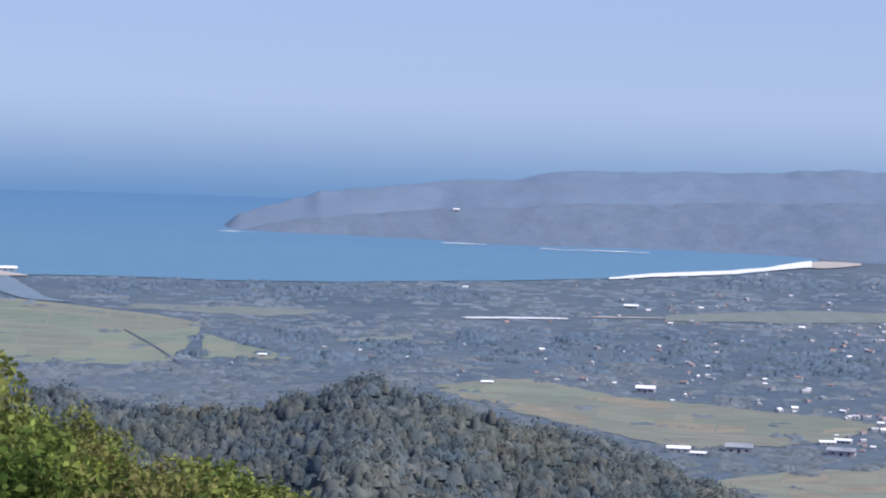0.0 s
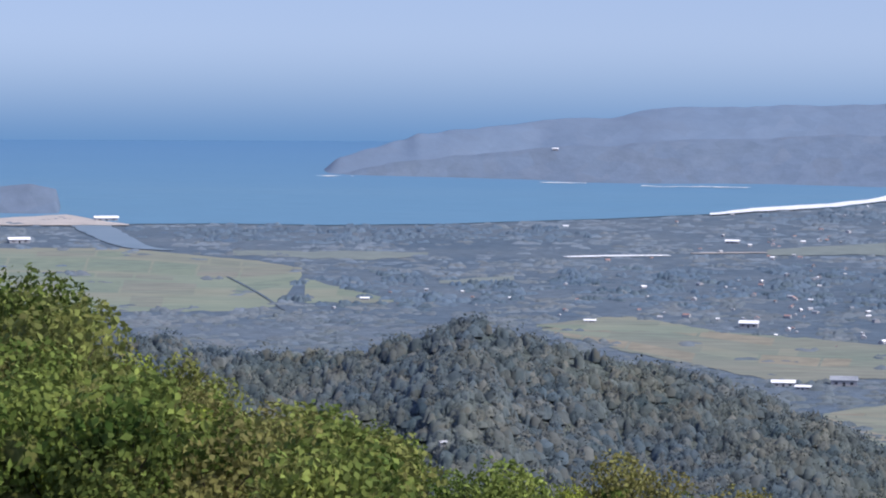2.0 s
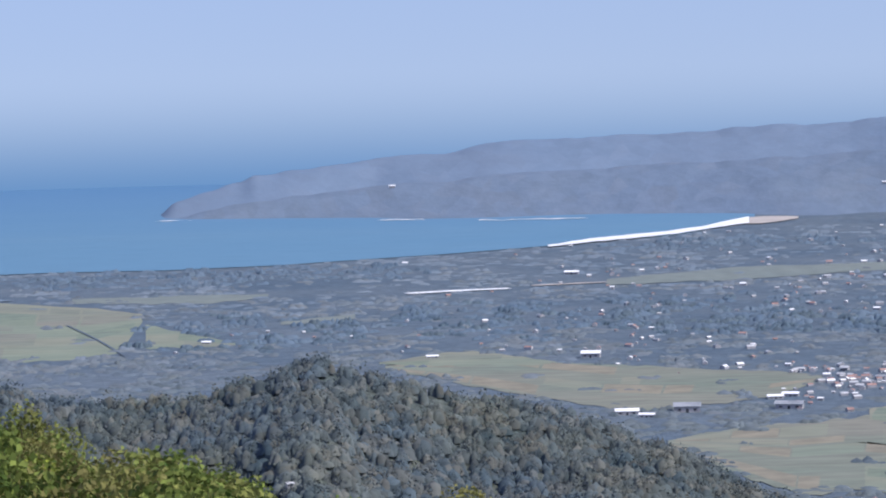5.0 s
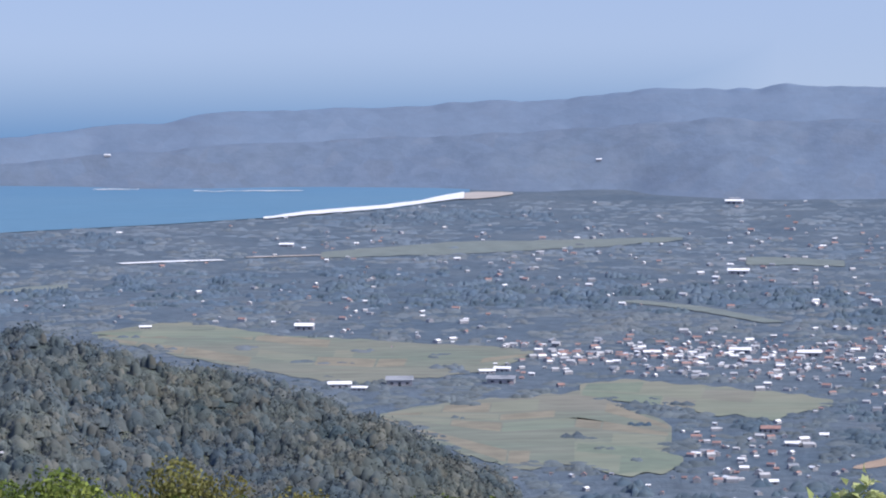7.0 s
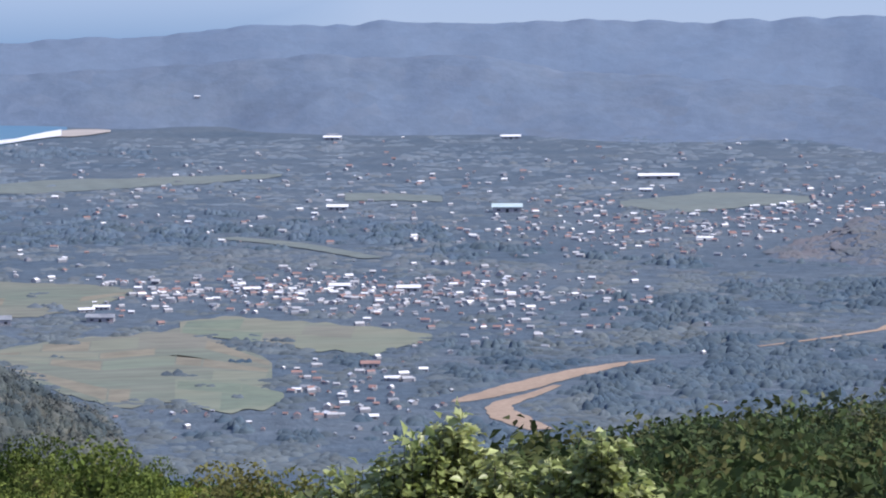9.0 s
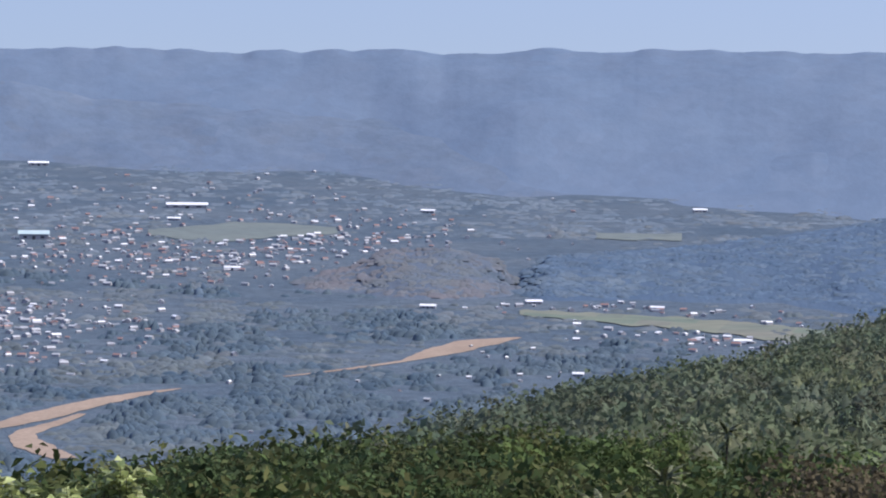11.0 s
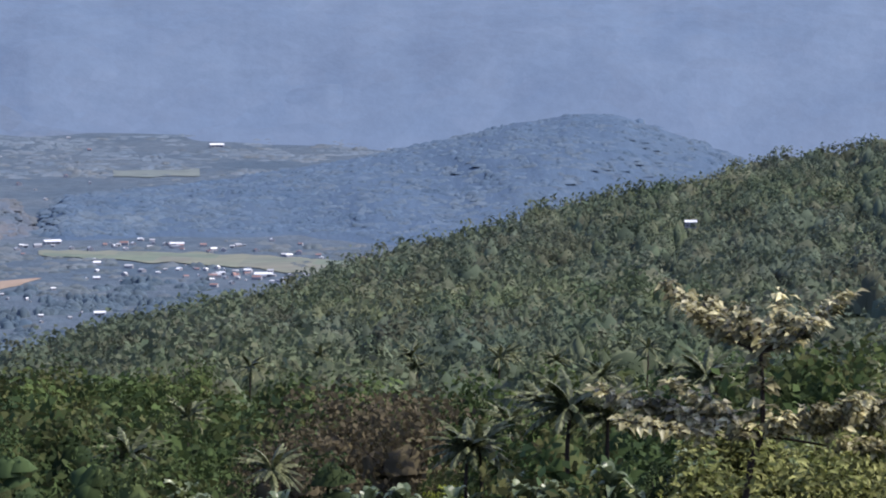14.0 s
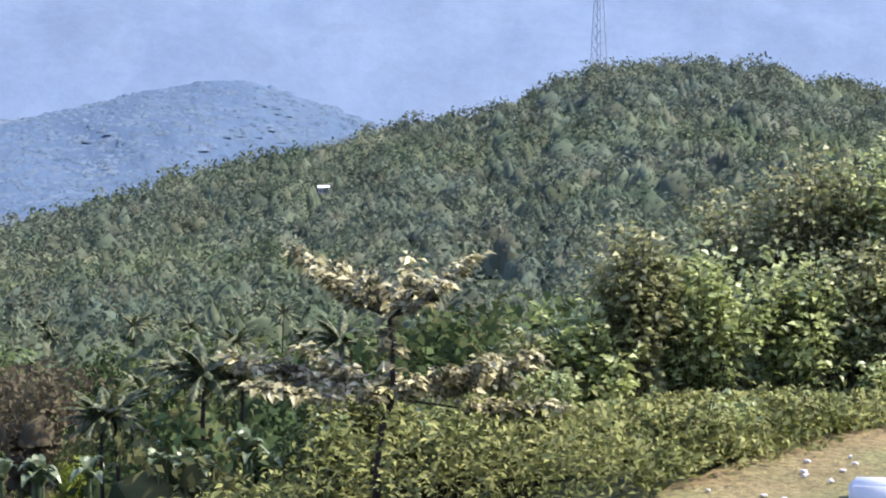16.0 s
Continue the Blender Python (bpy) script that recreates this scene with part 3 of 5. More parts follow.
# glowing backdrop: haze of the far sea fading into the sky, beyond the clear water
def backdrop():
    m = bpy.data.materials.new("sea_haze_glow")
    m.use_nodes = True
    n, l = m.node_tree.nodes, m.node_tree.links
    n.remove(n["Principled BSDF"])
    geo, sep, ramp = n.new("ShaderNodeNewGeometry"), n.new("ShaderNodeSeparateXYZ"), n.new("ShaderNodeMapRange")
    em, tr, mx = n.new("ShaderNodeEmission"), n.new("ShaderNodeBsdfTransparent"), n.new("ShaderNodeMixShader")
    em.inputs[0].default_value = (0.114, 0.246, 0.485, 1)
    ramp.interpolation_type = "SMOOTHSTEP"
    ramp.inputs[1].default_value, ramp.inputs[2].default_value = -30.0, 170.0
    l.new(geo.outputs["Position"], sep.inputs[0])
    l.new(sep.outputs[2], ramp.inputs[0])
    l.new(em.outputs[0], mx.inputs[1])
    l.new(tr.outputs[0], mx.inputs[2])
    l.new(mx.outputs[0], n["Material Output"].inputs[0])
    # side fade: the glow also ends towards headings on the right
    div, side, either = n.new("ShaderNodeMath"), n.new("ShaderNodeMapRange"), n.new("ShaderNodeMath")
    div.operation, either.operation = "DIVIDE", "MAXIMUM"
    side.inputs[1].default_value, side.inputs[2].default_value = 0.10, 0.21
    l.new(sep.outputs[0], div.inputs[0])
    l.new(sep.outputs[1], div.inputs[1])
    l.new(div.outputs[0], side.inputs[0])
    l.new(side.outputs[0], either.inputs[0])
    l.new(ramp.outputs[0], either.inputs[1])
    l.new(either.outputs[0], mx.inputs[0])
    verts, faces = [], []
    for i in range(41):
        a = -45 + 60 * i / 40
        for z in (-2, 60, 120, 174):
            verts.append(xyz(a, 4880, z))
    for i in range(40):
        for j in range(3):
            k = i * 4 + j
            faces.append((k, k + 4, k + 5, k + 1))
    tagged(new("backdrop", mesh_of("backdrop", verts, faces, m)), "glowing backdrop of far sea haze fading into the sky", "sky", kind="structure")


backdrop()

# ---- fields, river and roads of the plain ----
FIELDS = []


def field(name, mat, label, far, near):
    """A flooded or dry paddy between its far and near edges, each (heading, degrees under level) knots."""
    f, q = els(*far), els(*near)
    a0, a1 = max(f[0][0], q[0][0]), min(f[-1][0], q[-1][0])
    FIELDS.append((a0, a1, q, f))
    z = 0.06 + 0.03 * len(FIELDS)
    whole = sheet(name, a0, a1, q, f, z, M[mat], label, "field", 50, 10, 14)
    if not mat.startswith("paddy"):
        return whole
    # plots between low bunds
    gen = np.random.default_rng(len(FIELDS))
    kinds = ["paddy_gold", "paddy_dry", "paddy_dry", "paddy_gold", "paddy_green"] if mat == "paddy_dry" else ["paddy_green", "paddy_green", "paddy_lush", "paddy_dry"]
    rows = max(2, int(4 * min(1.0, (along((a0 + a1) / 2, f) - along((a0 + a1) / 2, q)) / 240)) + 1)
    cols = max(2, int((a1 - a0) * 1.1))
    cuts = np.sort(np.concatenate([[0, 1], (np.arange(1, rows) + gen.uniform(-0.25, 0.25, rows - 1)) / rows]))
    for j in range(rows):
        edge = np.sort(np.concatenate([[0.01, 0.99], (np.arange(1, cols) + gen.uniform(-0.35, 0.35, cols - 1)) / cols]))
        for i in range(cols):
            verts = []
            for u, v in ((edge[i] + 0.003, cuts[j] + 0.02), (edge[i + 1] - 0.003, cuts[j] + 0.02), (edge[i + 1] - 0.003, cuts[j + 1] - 0.02), (edge[i] + 0.003, cuts[j + 1] - 0.02)):
                a = a0 + (a1 - a0) * min(max(u + 0.04 * (v - 0.5), 0.01), 0.99)
                verts.append(xyz(a, along(a, q) + (along(a, f) - along(a, q)) * (0.04 + 0.92 * v), z + 0.015))
            part("paddy_plot", mesh_of("paddy_plot", verts, [(0, 3, 2, 1)], M[str(gen.choice(kinds))]), whole)
    return whole


field("paddy_field", "paddy_green", "pale green rice field beside the river mouth", [(-12, -3.6), (-9.4, -3.62), (-7.4, -3.62), (-5, -3.84), (-4.2, -3.95)], [(-12, -4.6), (-7.5, -4.72), (-5.5, -4.72), (-4.6, -4.62), (-4.2, -4.1)])
field("paddy_field", "paddy_green", "green rice field crossed by a straight ditch", [(-4.15, -4.15), (-3.0, -4.42), (-2.6, -4.5)], [(-4.15, -4.55), (-3.4, -4.58), (-2.6, -4.55)])
field("paddy_field", "far_field_hazed", "dry yellowish strip behind the woods", [(-5.4, -3.66), (-3.0, -3.66), (-2.0, -3.68)], [(-5.4, -3.74), (-3.0, -3.82), (-2.0, -3.72)])
field("paddy_field", "far_field_hazed", "small bare plot among the trees", [(-1.8, -4.17), (-0.5, -4.06)], [(-1.8, -4.22), (-0.5, -4.2)])
field("paddy_field", "paddy_dry", "wide drying rice field before the town", [(0, -4.98), (1.6, -4.8), (3.2, -5.02), (4.6, -5.1), (7.6, -5.3)], [(0, -5.03), (1.5, -5.38), (4.2, -5.9), (6.7, -5.68), (7.6, -5.42)])
field("paddy_field", "paddy_green", "green plot at the edge of the woods", [(-0.1, -4.92), (1.5, -4.76), (2.9, -4.98)], [(-0.1, -4.96), (1.0, -5.02), (2.9, -5.03)])
field("paddy_field", "paddy_dry", "golden rice field below the wooded hill", [(4.9, -6.4), (5.6, -6.25), (7.2, -6.14), (8.4, -6.02), (9.6, -6.42), (10.0, -6.62)], [(4.9, -6.46), (6.3, -7.1), (7.3, -7.4), (9.2, -7.2), (10.0, -6.98)])
field("paddy_field", "paddy_green", "green rice field beside the village", [(8.4, -5.9), (9.2, -5.82), (11, -5.95), (12.8, -6.15)], [(8.4, -6.1), (10, -6.35), (11.8, -6.5), (12.8, -6.25)])
field("paddy_field", "paddy_green", "small green plots under the golden field", [(8.3, -6.92), (9.2, -6.9), (10.2, -7.15)], [(8.3, -7.3), (9.3, -7.55), (10.2, -7.35)])
field("paddy_field", "far_field_hazed", "narrow far field behind the woods", [(3.9, -3.58), (6, -3.42), (8.5, -3.38), (10.2, -3.34)], [(3.9, -3.68), (6.5, -3.62), (9, -3.5), (10.2, -3.4)])
field("paddy_field", "far_field_hazed", "far field at the foot of the ridge", [(16.1, -3.86), (17.6, -3.70), (19.4, -3.75)], [(16.1, -3.95), (17.2, -4.05), (19.4, -3.86)])
field("paddy_field", "far_field_hazed", "far green field among the houses", [(11.3, -3.68), (13, -3.74)], [(11.3, -3.82), (13, -3.84)])
field("paddy_field", "paddy_green", "green valley field beside the small houses", [(22.6, -5.16), (25, -5.2), (28.3, -5.38)], [(22.6, -5.24), (25.5, -5.42), (27.4, -5.6), (28.3, -5.55)])
field("paddy_field", "far_field_hazed", "small far field across the valley", [(23.9, -3.78), (25.4, -3.76)], [(23.9, -3.88), (25.4, -3.88)])


def ribbon(name, line, widths, z, mat, label, category):
    """A level strip along a line of (heading, degrees under level), with a width at each point, smoothed."""
    pts = [Vector(xyz(a, reach(e), z)) for a, e in line]
    dense, wd = [], []
    for i in range(len(pts) - 1):
        p0, p1, p2, p3 = pts[max(i - 1, 0)], pts[i], pts[i + 1], pts[min(i + 2, len(pts) - 1)]
        for k in range(10):
            t = k / 10
            dense.append(0.5 * ((2 * p1) + (p2 - p0) * t + (2 * p0 - 5 * p1 + 4 * p2 - p3) * t * t + (3 * p1 - p0 - 3 * p2 + p3) * t ** 3))
            wd.append(widths[i] + (widths[i + 1] - widths[i]) * t)
    dense.append(pts[-1]), wd.append(widths[-1])
    verts, faces = [], []
    for i, p in enumerate(dense):
        d = (dense[min(i + 1, len(dense) - 1)] - dense[max(i - 1, 0)]).normalized()
        side = Vector((-d.y, d.x, 0)) * wd[i] * (0.5 + 0.12 * noise.noise(p / 9))
        verts += [tuple(p - side), tuple(p + side)]
    for i in range(len(dense) - 1):
        faces.append((2 * i, 2 * i + 2, 2 * i + 3, 2 * i + 1)[::-1])
    STRIPS.append((np.array([tuple(p) for p in dense]), max(widths)))
    return tagged(new(name, mesh_of(name, verts, faces, mat)), label, category, kind="structure")


STRIPS = []
ribbon("riverbed", [(13.2, -7.34), (14.0, -7.16), (15.1, -6.88), (16.0, -6.7), (16.7, -6.6)], [4, 15, 14, 8, 1], 0.2, M["sand"], "dry sandy riverbed curving through woods", "riverbed")
ribbon("riverbed", [(18.5, -6.37), (19.5, -6.24), (20.6, -6.07)], [2, 4, 4], 0.2, M["sand"], "thin pale stretch of riverbed in trees", "riverbed")
ribbon("riverbed", [(15.0, -7.05), (14.6, -7.2), (14.0, -7.4), (14.15, -7.6), (14.7, -7.82)], [3, 6, 9, 13, 9], 0.22, M["sand"], "sandy side channel of the riverbed", "riverbed")
ribbon("riverbed", [(20.6, -6.07), (21.3, -5.88), (21.9, -5.72), (22.6, -5.62)], [3, 18, 21, 3], 0.2, M["sand"], "bare sandy bank at the river bend", "riverbed")
ribbon("river", [(-7.9, -3.22), (-7.6, -3.38), (-7.1, -3.6), (-6.5, -3.66)], [34, 30, 22, 10], 0.55, M["river"], "pale river running out to the bay", "river")
ribbon("road", [(0.4, -3.745), (1.2, -3.72), (2.2, -3.7)], [12, 14, 12], 0.6, M["surf"], "pale straight road through the woods", "road")
ribbon("road", [(2.6, -3.66), (3.2, -3.645), (3.9, -3.63)], [10, 10, 8], 0.6, M["beach"], "pale sandy track through the woods", "road")
ribbon("clearing", [(9.2, -4.45), (10.4, -4.58), (11.8, -4.83)], [16, 18, 12], 0.45, M["far_field_hazed"], "pale grassy clearing between dark trees", "field")
for k, (az0, az1, el) in enumerate(((-3.95, -3.3, -2.362), (-0.05, 0.75, -2.455), (1.7, 3.6, -2.505))):
    sheet("surf", az0, az1, els((az0, el - 0.005), (az1, el - 0.008)), els((az0, el + 0.004), (az1, el - 0.001)), 1.0, M["surf"], "thin line of surf on the far shore", "surf", 40, 1, 16)
ribbon("ditch", [(-5.5, -4.12), (-5.0, -4.38), (-4.5, -4.7)], [1.6, 1.6, 1.6], 0.5, M["plain_soil_hazed"], "straight dark ditch across the green field", "ditch")


# ---- houses ----
def box_bm(bm, x0, x1, y0, y1, z0, z1):
    v = [bm.verts.new(p) for p in ((x0, y0, z0), (x1, y0, z0), (x1, y1, z0), (x0, y1, z0), (x0, y0, z1), (x1, y0, z1), (x1, y1, z1), (x0, y1, z1))]
    for f in ((3, 2, 1, 0), (4, 5, 6, 7), (0, 1, 5, 4), (1, 2, 6, 5), (2, 3, 7, 6), (3, 0, 4, 7)):
        bm.faces.new([v[i] for i in f])


def house_walls(w, d, h, rise):
    bm = bmesh.new()
    v = [bm.verts.new(p) for p in ((-w / 2, -d / 2, -1), (w / 2, -d / 2, -1), (w / 2, d / 2, -1), (-w / 2, d / 2, -1),
                                   (-w / 2, -d / 2, h), (w / 2, -d / 2, h), (w / 2, d / 2, h), (-w / 2, d / 2, h), (-w / 2, 0, h + rise), (w / 2, 0, h + rise))]
    for f in ((0, 1, 5, 4), (2, 3, 7, 6), (1, 2, 6, 9, 5), (3, 0, 4, 8, 7)):
        bm.faces.new([v[i] for i in f])
    return bm


def house_roof(w, d, h, rise):
    """Two pitched slabs with an overhang and real thickness."""
    bm = bmesh.new()
    o, t = 0.5, 0.18
    k = rise / (d / 2)
    for s in (-1, 1):
        ed = s * (d / 2 + o)
        lo = h - k * o
        q = [(-w / 2 - o, ed, lo), (w / 2 + o, ed, lo), (w / 2 + o, 0, h + rise), (-w / 2 - o, 0, h + rise)]
        a = [bm.verts.new((x, y, z + 0.02)) for x, y, z in q]
        b = [bm.verts.new((x, y, z + t)) for x, y, z in q]
        bm.faces.new(b if s < 0 else b[::-1])
        bm.faces.new(a[::-1] if s < 0 else a)
        for i in range(4):
            j = (i + 1) % 4
            bm.faces.new((a[i], a[j], b[j], b[i]) if s < 0 else (a[j], a[i], b[i], b[j]))
    return bm


def house(name, w, d, h, rise, roof, label, wall="wall_paint", openings=True, category="house"):
    h0 = tagged(new(name), label, category, "houses of the plain")
    part("wall", bm_mesh("wall", house_walls(w, d, h, rise), M[wall]), h0)
    part("roof", bm_mesh("roof", house_roof(w, d, h, rise), M[roof]), h0, {"white_roof": "bright sheet metal roof", "pale_roof": "pale weathered metal roof", "tile_roof": "red clay tile roof", "grey_roof": "weathered grey roof", "green_roof": "pale green sheet roof"}[roof])
    if openings:
        bm = bmesh.new()
        box_bm(bm, -0.5, 0.5, -d / 2 - 0.06, -d / 2 + 0.02, 0, 2.0)
        part("door", bm_mesh("door", bm, M["dark_gap"]), h0)
        for x in (-0.3 * w, 0.3 * w):
            bm = bmesh.new()
            box_bm(bm, x - 0.6, x + 0.6, -d / 2 - 0.06, -d / 2 + 0.02, 0.9, 2.0)
            part("window", bm_mesh("window", bm, M["dark_gap"]), h0)
    return h0


PROTO = [house("house", 7.5, 6, 2.8, 1.5, "pale_roof", "small house with pale metal roof among trees"),
         house("house", 8.5, 6, 2.8, 1.9, "tile_roof", "small house with red tile roof among trees"),
         house("house", 7, 5.5, 2.6, 1.4, "grey_roof", "small house with weathered grey roof"),
         house("house", 6, 5, 2.8, 1.2, "pale_roof", "small pale house with light metal roof"),
         house("house", 9, 6.5, 3.0, 2.1, "tile_roof", "wide house with red clay tile roof"),
         house("house", 10, 6, 4.5, 1.6, "white_roof", "tall white house with metal roof")]
HALLS = [house("hall", 10, 7, 3.2, 1.6, "white_roof", "long white roofed shed on the plain", category="shed"),
         house("hall", 10, 7, 3.2, 1.6, "grey_roof", "long grey roofed shed on the plain", category="shed"),
         house("hall", 10, 7, 3.2, 1.6, "green_roof", "long pale green roofed hall", category="shed"),
         house("hall", 10, 7, 3.2, 1.6, "tile_roof", "long red roofed hall", category="shed")]
PLACED = []           # heading, distance, half width
rng = np.random.default_rng(11)
used = set()


def put_house(proto, az, r, size, turn, z=0.0, sy=None, sz=None):
    sz = size if sz is None else sz
    m = pose(*xyz(az, r, z), 0, 0, turn) @ Matrix.Diagonal((size, sy or size, sz, 1))
    if proto.name not in used:
        used.add(proto.name)
        proto.matrix_basis = m
    else:
        copy_thing(proto, m)
    PLACED.append((az, r, size * 5))


# landmark sheds and halls: heading, degrees under level, apparent length in degrees, kind
for az, el, wide, kind in ((3.6, -4.92, 0.40, 0), (5.25, -5.90, 0.56, 1), (4.2, -5.93, 0.5, 0), (4.55, -5.98, 0.35, 0), (7.03, -5.87, 0.52, 1), (6.78, -5.70, 0.35, 0), (7.05, -5.66, 0.36, 0),
                           (11.1, -2.76, 0.38, 0), (11.1, -2.70, 0.2, 1), (14.2, -2.76, 0.42, 0), (11.17, -3.98, 0.45, 0), (14.13, -4.03, 0.62, 2), (16.77, -3.46, 0.85, 0), (16.55, -3.68, 0.28, 0), (17.58, -4.53, 0.34, 0),
                           (9.66, -5.38, 0.36, 0), (11.7, -7.62, 0.38, 0), (11.72, -6.72, 0.4, 3), (12.1, -6.95, 0.34, 0), (12.65, -6.8, 0.2, 0), (22.84, -5.03, 0.36, 0), (21.0, -5.14, 0.34, 0),
                           (26.5, -5.63, 0.38, 0), (27.55, -5.72, 0.24, 0), (25.0, -5.08, 0.3, 0), (0.83, -4.87, 0.26, 0), (-3.1, -4.51, 0.2, 0), (-9.1, -3.53, 0.45, 0), (-7.6, -3.15, 0.5, 0), (3.3, -3.47, 0.3, 0), (0.4, -3.22, 0.12, 0), (23.65, -6.27, 0.24, 0),
                           (20.97, -3.48, 0.3, 0), (25.7, -3.37, 0.3, 0), (12.4, -5.4, 0.5, 0), (11.2, -5.35, 0.45, 0)):
    r = reach(el)
    length = 0.8 * r * radians(wide)
    put_house(HALLS[kind], az, r, length / 10, -az + rng.uniform(-12, 12), 0, sy=max(0.55, min(length / 12, 1.4)), sz=max(0.5, min(1.15, length / 13)))

# clusters of small houses: heading, degrees under level, spreads, count, share of bright roofs
for az, el, sa, se, count, bright in ((8.6, -5.35, 2.4, 0.14, 42, 0.5), (12.6, -5.55, 1.6, 0.28, 52, 0.55), (10.5, -5.15, 2.6, 0.14, 22, 0.4), (11.6, -7.0, 0.8, 0.28, 24, 0.5), (9.7, -7.75, 1.2, 0.22, 16, 0.4), (8.4, -7.45, 0.6, 0.08, 8, 0.1),
                                      (16.3, -4.35, 1.5, 0.24, 46, 0.55), (10.0, -3.4, 3.2, 0.35, 26, 0.6), (17.5, -3.6, 2.2, 0.3, 24, 0.5), (3.6, -4.7, 1.8, 0.2, 18, 0.5), (4.5, -3.6, 2.2, 0.35, 14, 0.6), (26.3, -5.53, 1.2, 0.13, 26, 0.7), (24.3, -5.1, 1.4, 0.06, 14, 0.7), (21.5, -6.5, 2.4, 0.45, 16, 0.7),
                                      (-2.2, -4.5, 1.4, 0.12, 9, 0.5), (23.5, -5.9, 1.6, 0.3, 8, 0.7), (7.3, -5.75, 0.5, 0.1, 10, 0.4), (20.8, -3.85, 1.2, 0.25, 12, 0.6)):
    for _ in range(count):
        a, e = az + sa * float(np.clip(rng.normal(), -1.9, 1.9)), el + se * float(np.clip(rng.normal(), -1.9, 1.9))
        if any(a0 < a < a1 and along(a, near) < reach(e) < along(a, far) for a0, a1, near, far in FIELDS) and rng.random() < 0.93:
            continue
        k = int(rng.choice([0, 3, 5])) if rng.random() < bright else int(rng.choice([1, 1, 4, 2]))
        put_house(PROTO[k], a, reach(e), float(rng.uniform(0.32, 0.66)) * (0.8 + reach(e) / 5000), float(rng.choice([0, 90])) - a + rng.uniform(-35, 35))

# many more small houses, too far to tell apart
def far_houses():
    gen = np.random.default_rng(17)
    sets = {"white_roof": [], "pale_roof": [], "tile_roof": [], "grey_roof": []}
    for az, el, sa, se, count in ((9.0, -5.4, 2.6, 0.16, 260), (12.8, -5.5, 1.9, 0.28, 330), (16.3, -4.3, 1.9, 0.26, 300), (12, -3.5, 4.0, 0.35, 170), (8.6, -4.1, 2.4, 0.3, 60), (4.0, -4.6, 1.8, 0.2, 36), (11.4, -7.1, 0.8, 0.35, 60), (19.5, -3.7, 2.0, 0.25, 60), (26.2, -5.5, 1.3, 0.15, 80), (19.2, -4.0, 1.1, 0.2, 130), (24.6, -5.12, 1.3, 0.06, 30), (5.5, -3.5, 1.8, 0.25, 22), (14.5, -6.1, 1.0, 0.2, 24)):
        for _ in range(count):
            a, e = az + sa * float(np.clip(gen.normal(), -2, 2)), el + se * float(np.clip(gen.normal(), -2, 2))
            r = reach(e)
            if any(a0 < a < a1 and along(a, near) < r < along(a, far) for a0, a1, near, far in FIELDS):
                continue
            s, turn = float(gen.uniform(0.22, 0.5)) * (0.75 + r / 5000), radians(float(gen.choice([0, 90])) - a + gen.uniform(-30, 30))
            w, d, h, k = 8.5 * s, 5.5 * s, 2.6 * s, 1.5 * s
            c, q = math.cos(turn), math.sin(turn)
            ox, oy, _ = xyz(a, r)
            sets[str(gen.choice(["white_roof", "pale_roof", "pale_roof", "tile_roof", "tile_roof", "grey_roof"]))].append([(ox + x * c - y * q, oy + x * q + y * c, z) for x, y, z in (
                (-w / 2, -d / 2, -0.5), (w / 2, -d / 2, -0.5), (w / 2, d / 2, -0.5), (-w / 2, d / 2, -0.5), (-w / 2, -d / 2, h), (w / 2, -d / 2, h), (w / 2, d / 2, h), (-w / 2, d / 2, h), (-w / 2, 0, h + k), (w / 2, 0, h + k))])
            FAR_PLACED.append((a, r, w / 2))
    for kind, places in sets.items():
        verts, faces, slot = [], [], []
        for p in places:
            b = len(verts)
            verts += p
            for f, m in (((0, 1, 5, 4), 0), ((2, 3, 7, 6), 0), ((1, 2, 6, 9, 5), 0), ((3, 0, 4, 8, 7), 0), ((4, 5, 9, 8), 1), ((6, 7, 8, 9), 1)):
                faces.append(tuple(b + i for i in f))
                slot.append(m)
        tagged(new("far_houses", mesh_of("far_houses", verts, faces, [M["wall_paint"], M[kind]], False, slot)), "crowd of tiny far village houses among trees", "houses", kind="stuff")


FAR_PLACED = []
far_houses()

# ---- woods ----
def leaf_stuff(name, quads, mat, label, category="trees"):
    return tagged(new(name, quads_mesh(name, quads, M[mat])), label, category, kind="stuff")


def on_hill(name, n, lo, hi, gen):
    """Random places on a hill's surface, lo to hi of the way from foot to crest and over."""
    g = HILL_GRID[name]
    i = gen.uniform(0, g.shape[0] - 1.001, n)
    j = gen.uniform(lo, hi, n)
    i0, j0 = i.astype(int), j.astype(int)
    fi, fj = (i - i0)[:, None], (j - j0)[:, None]
    return (g[i0, j0] * (1 - fi) * (1 - fj) + g[i0 + 1, j0] * fi * (1 - fj) + g[i0, j0 + 1] * (1 - fi) * fj + g[i0 + 1, j0 + 1] * fi * fj)


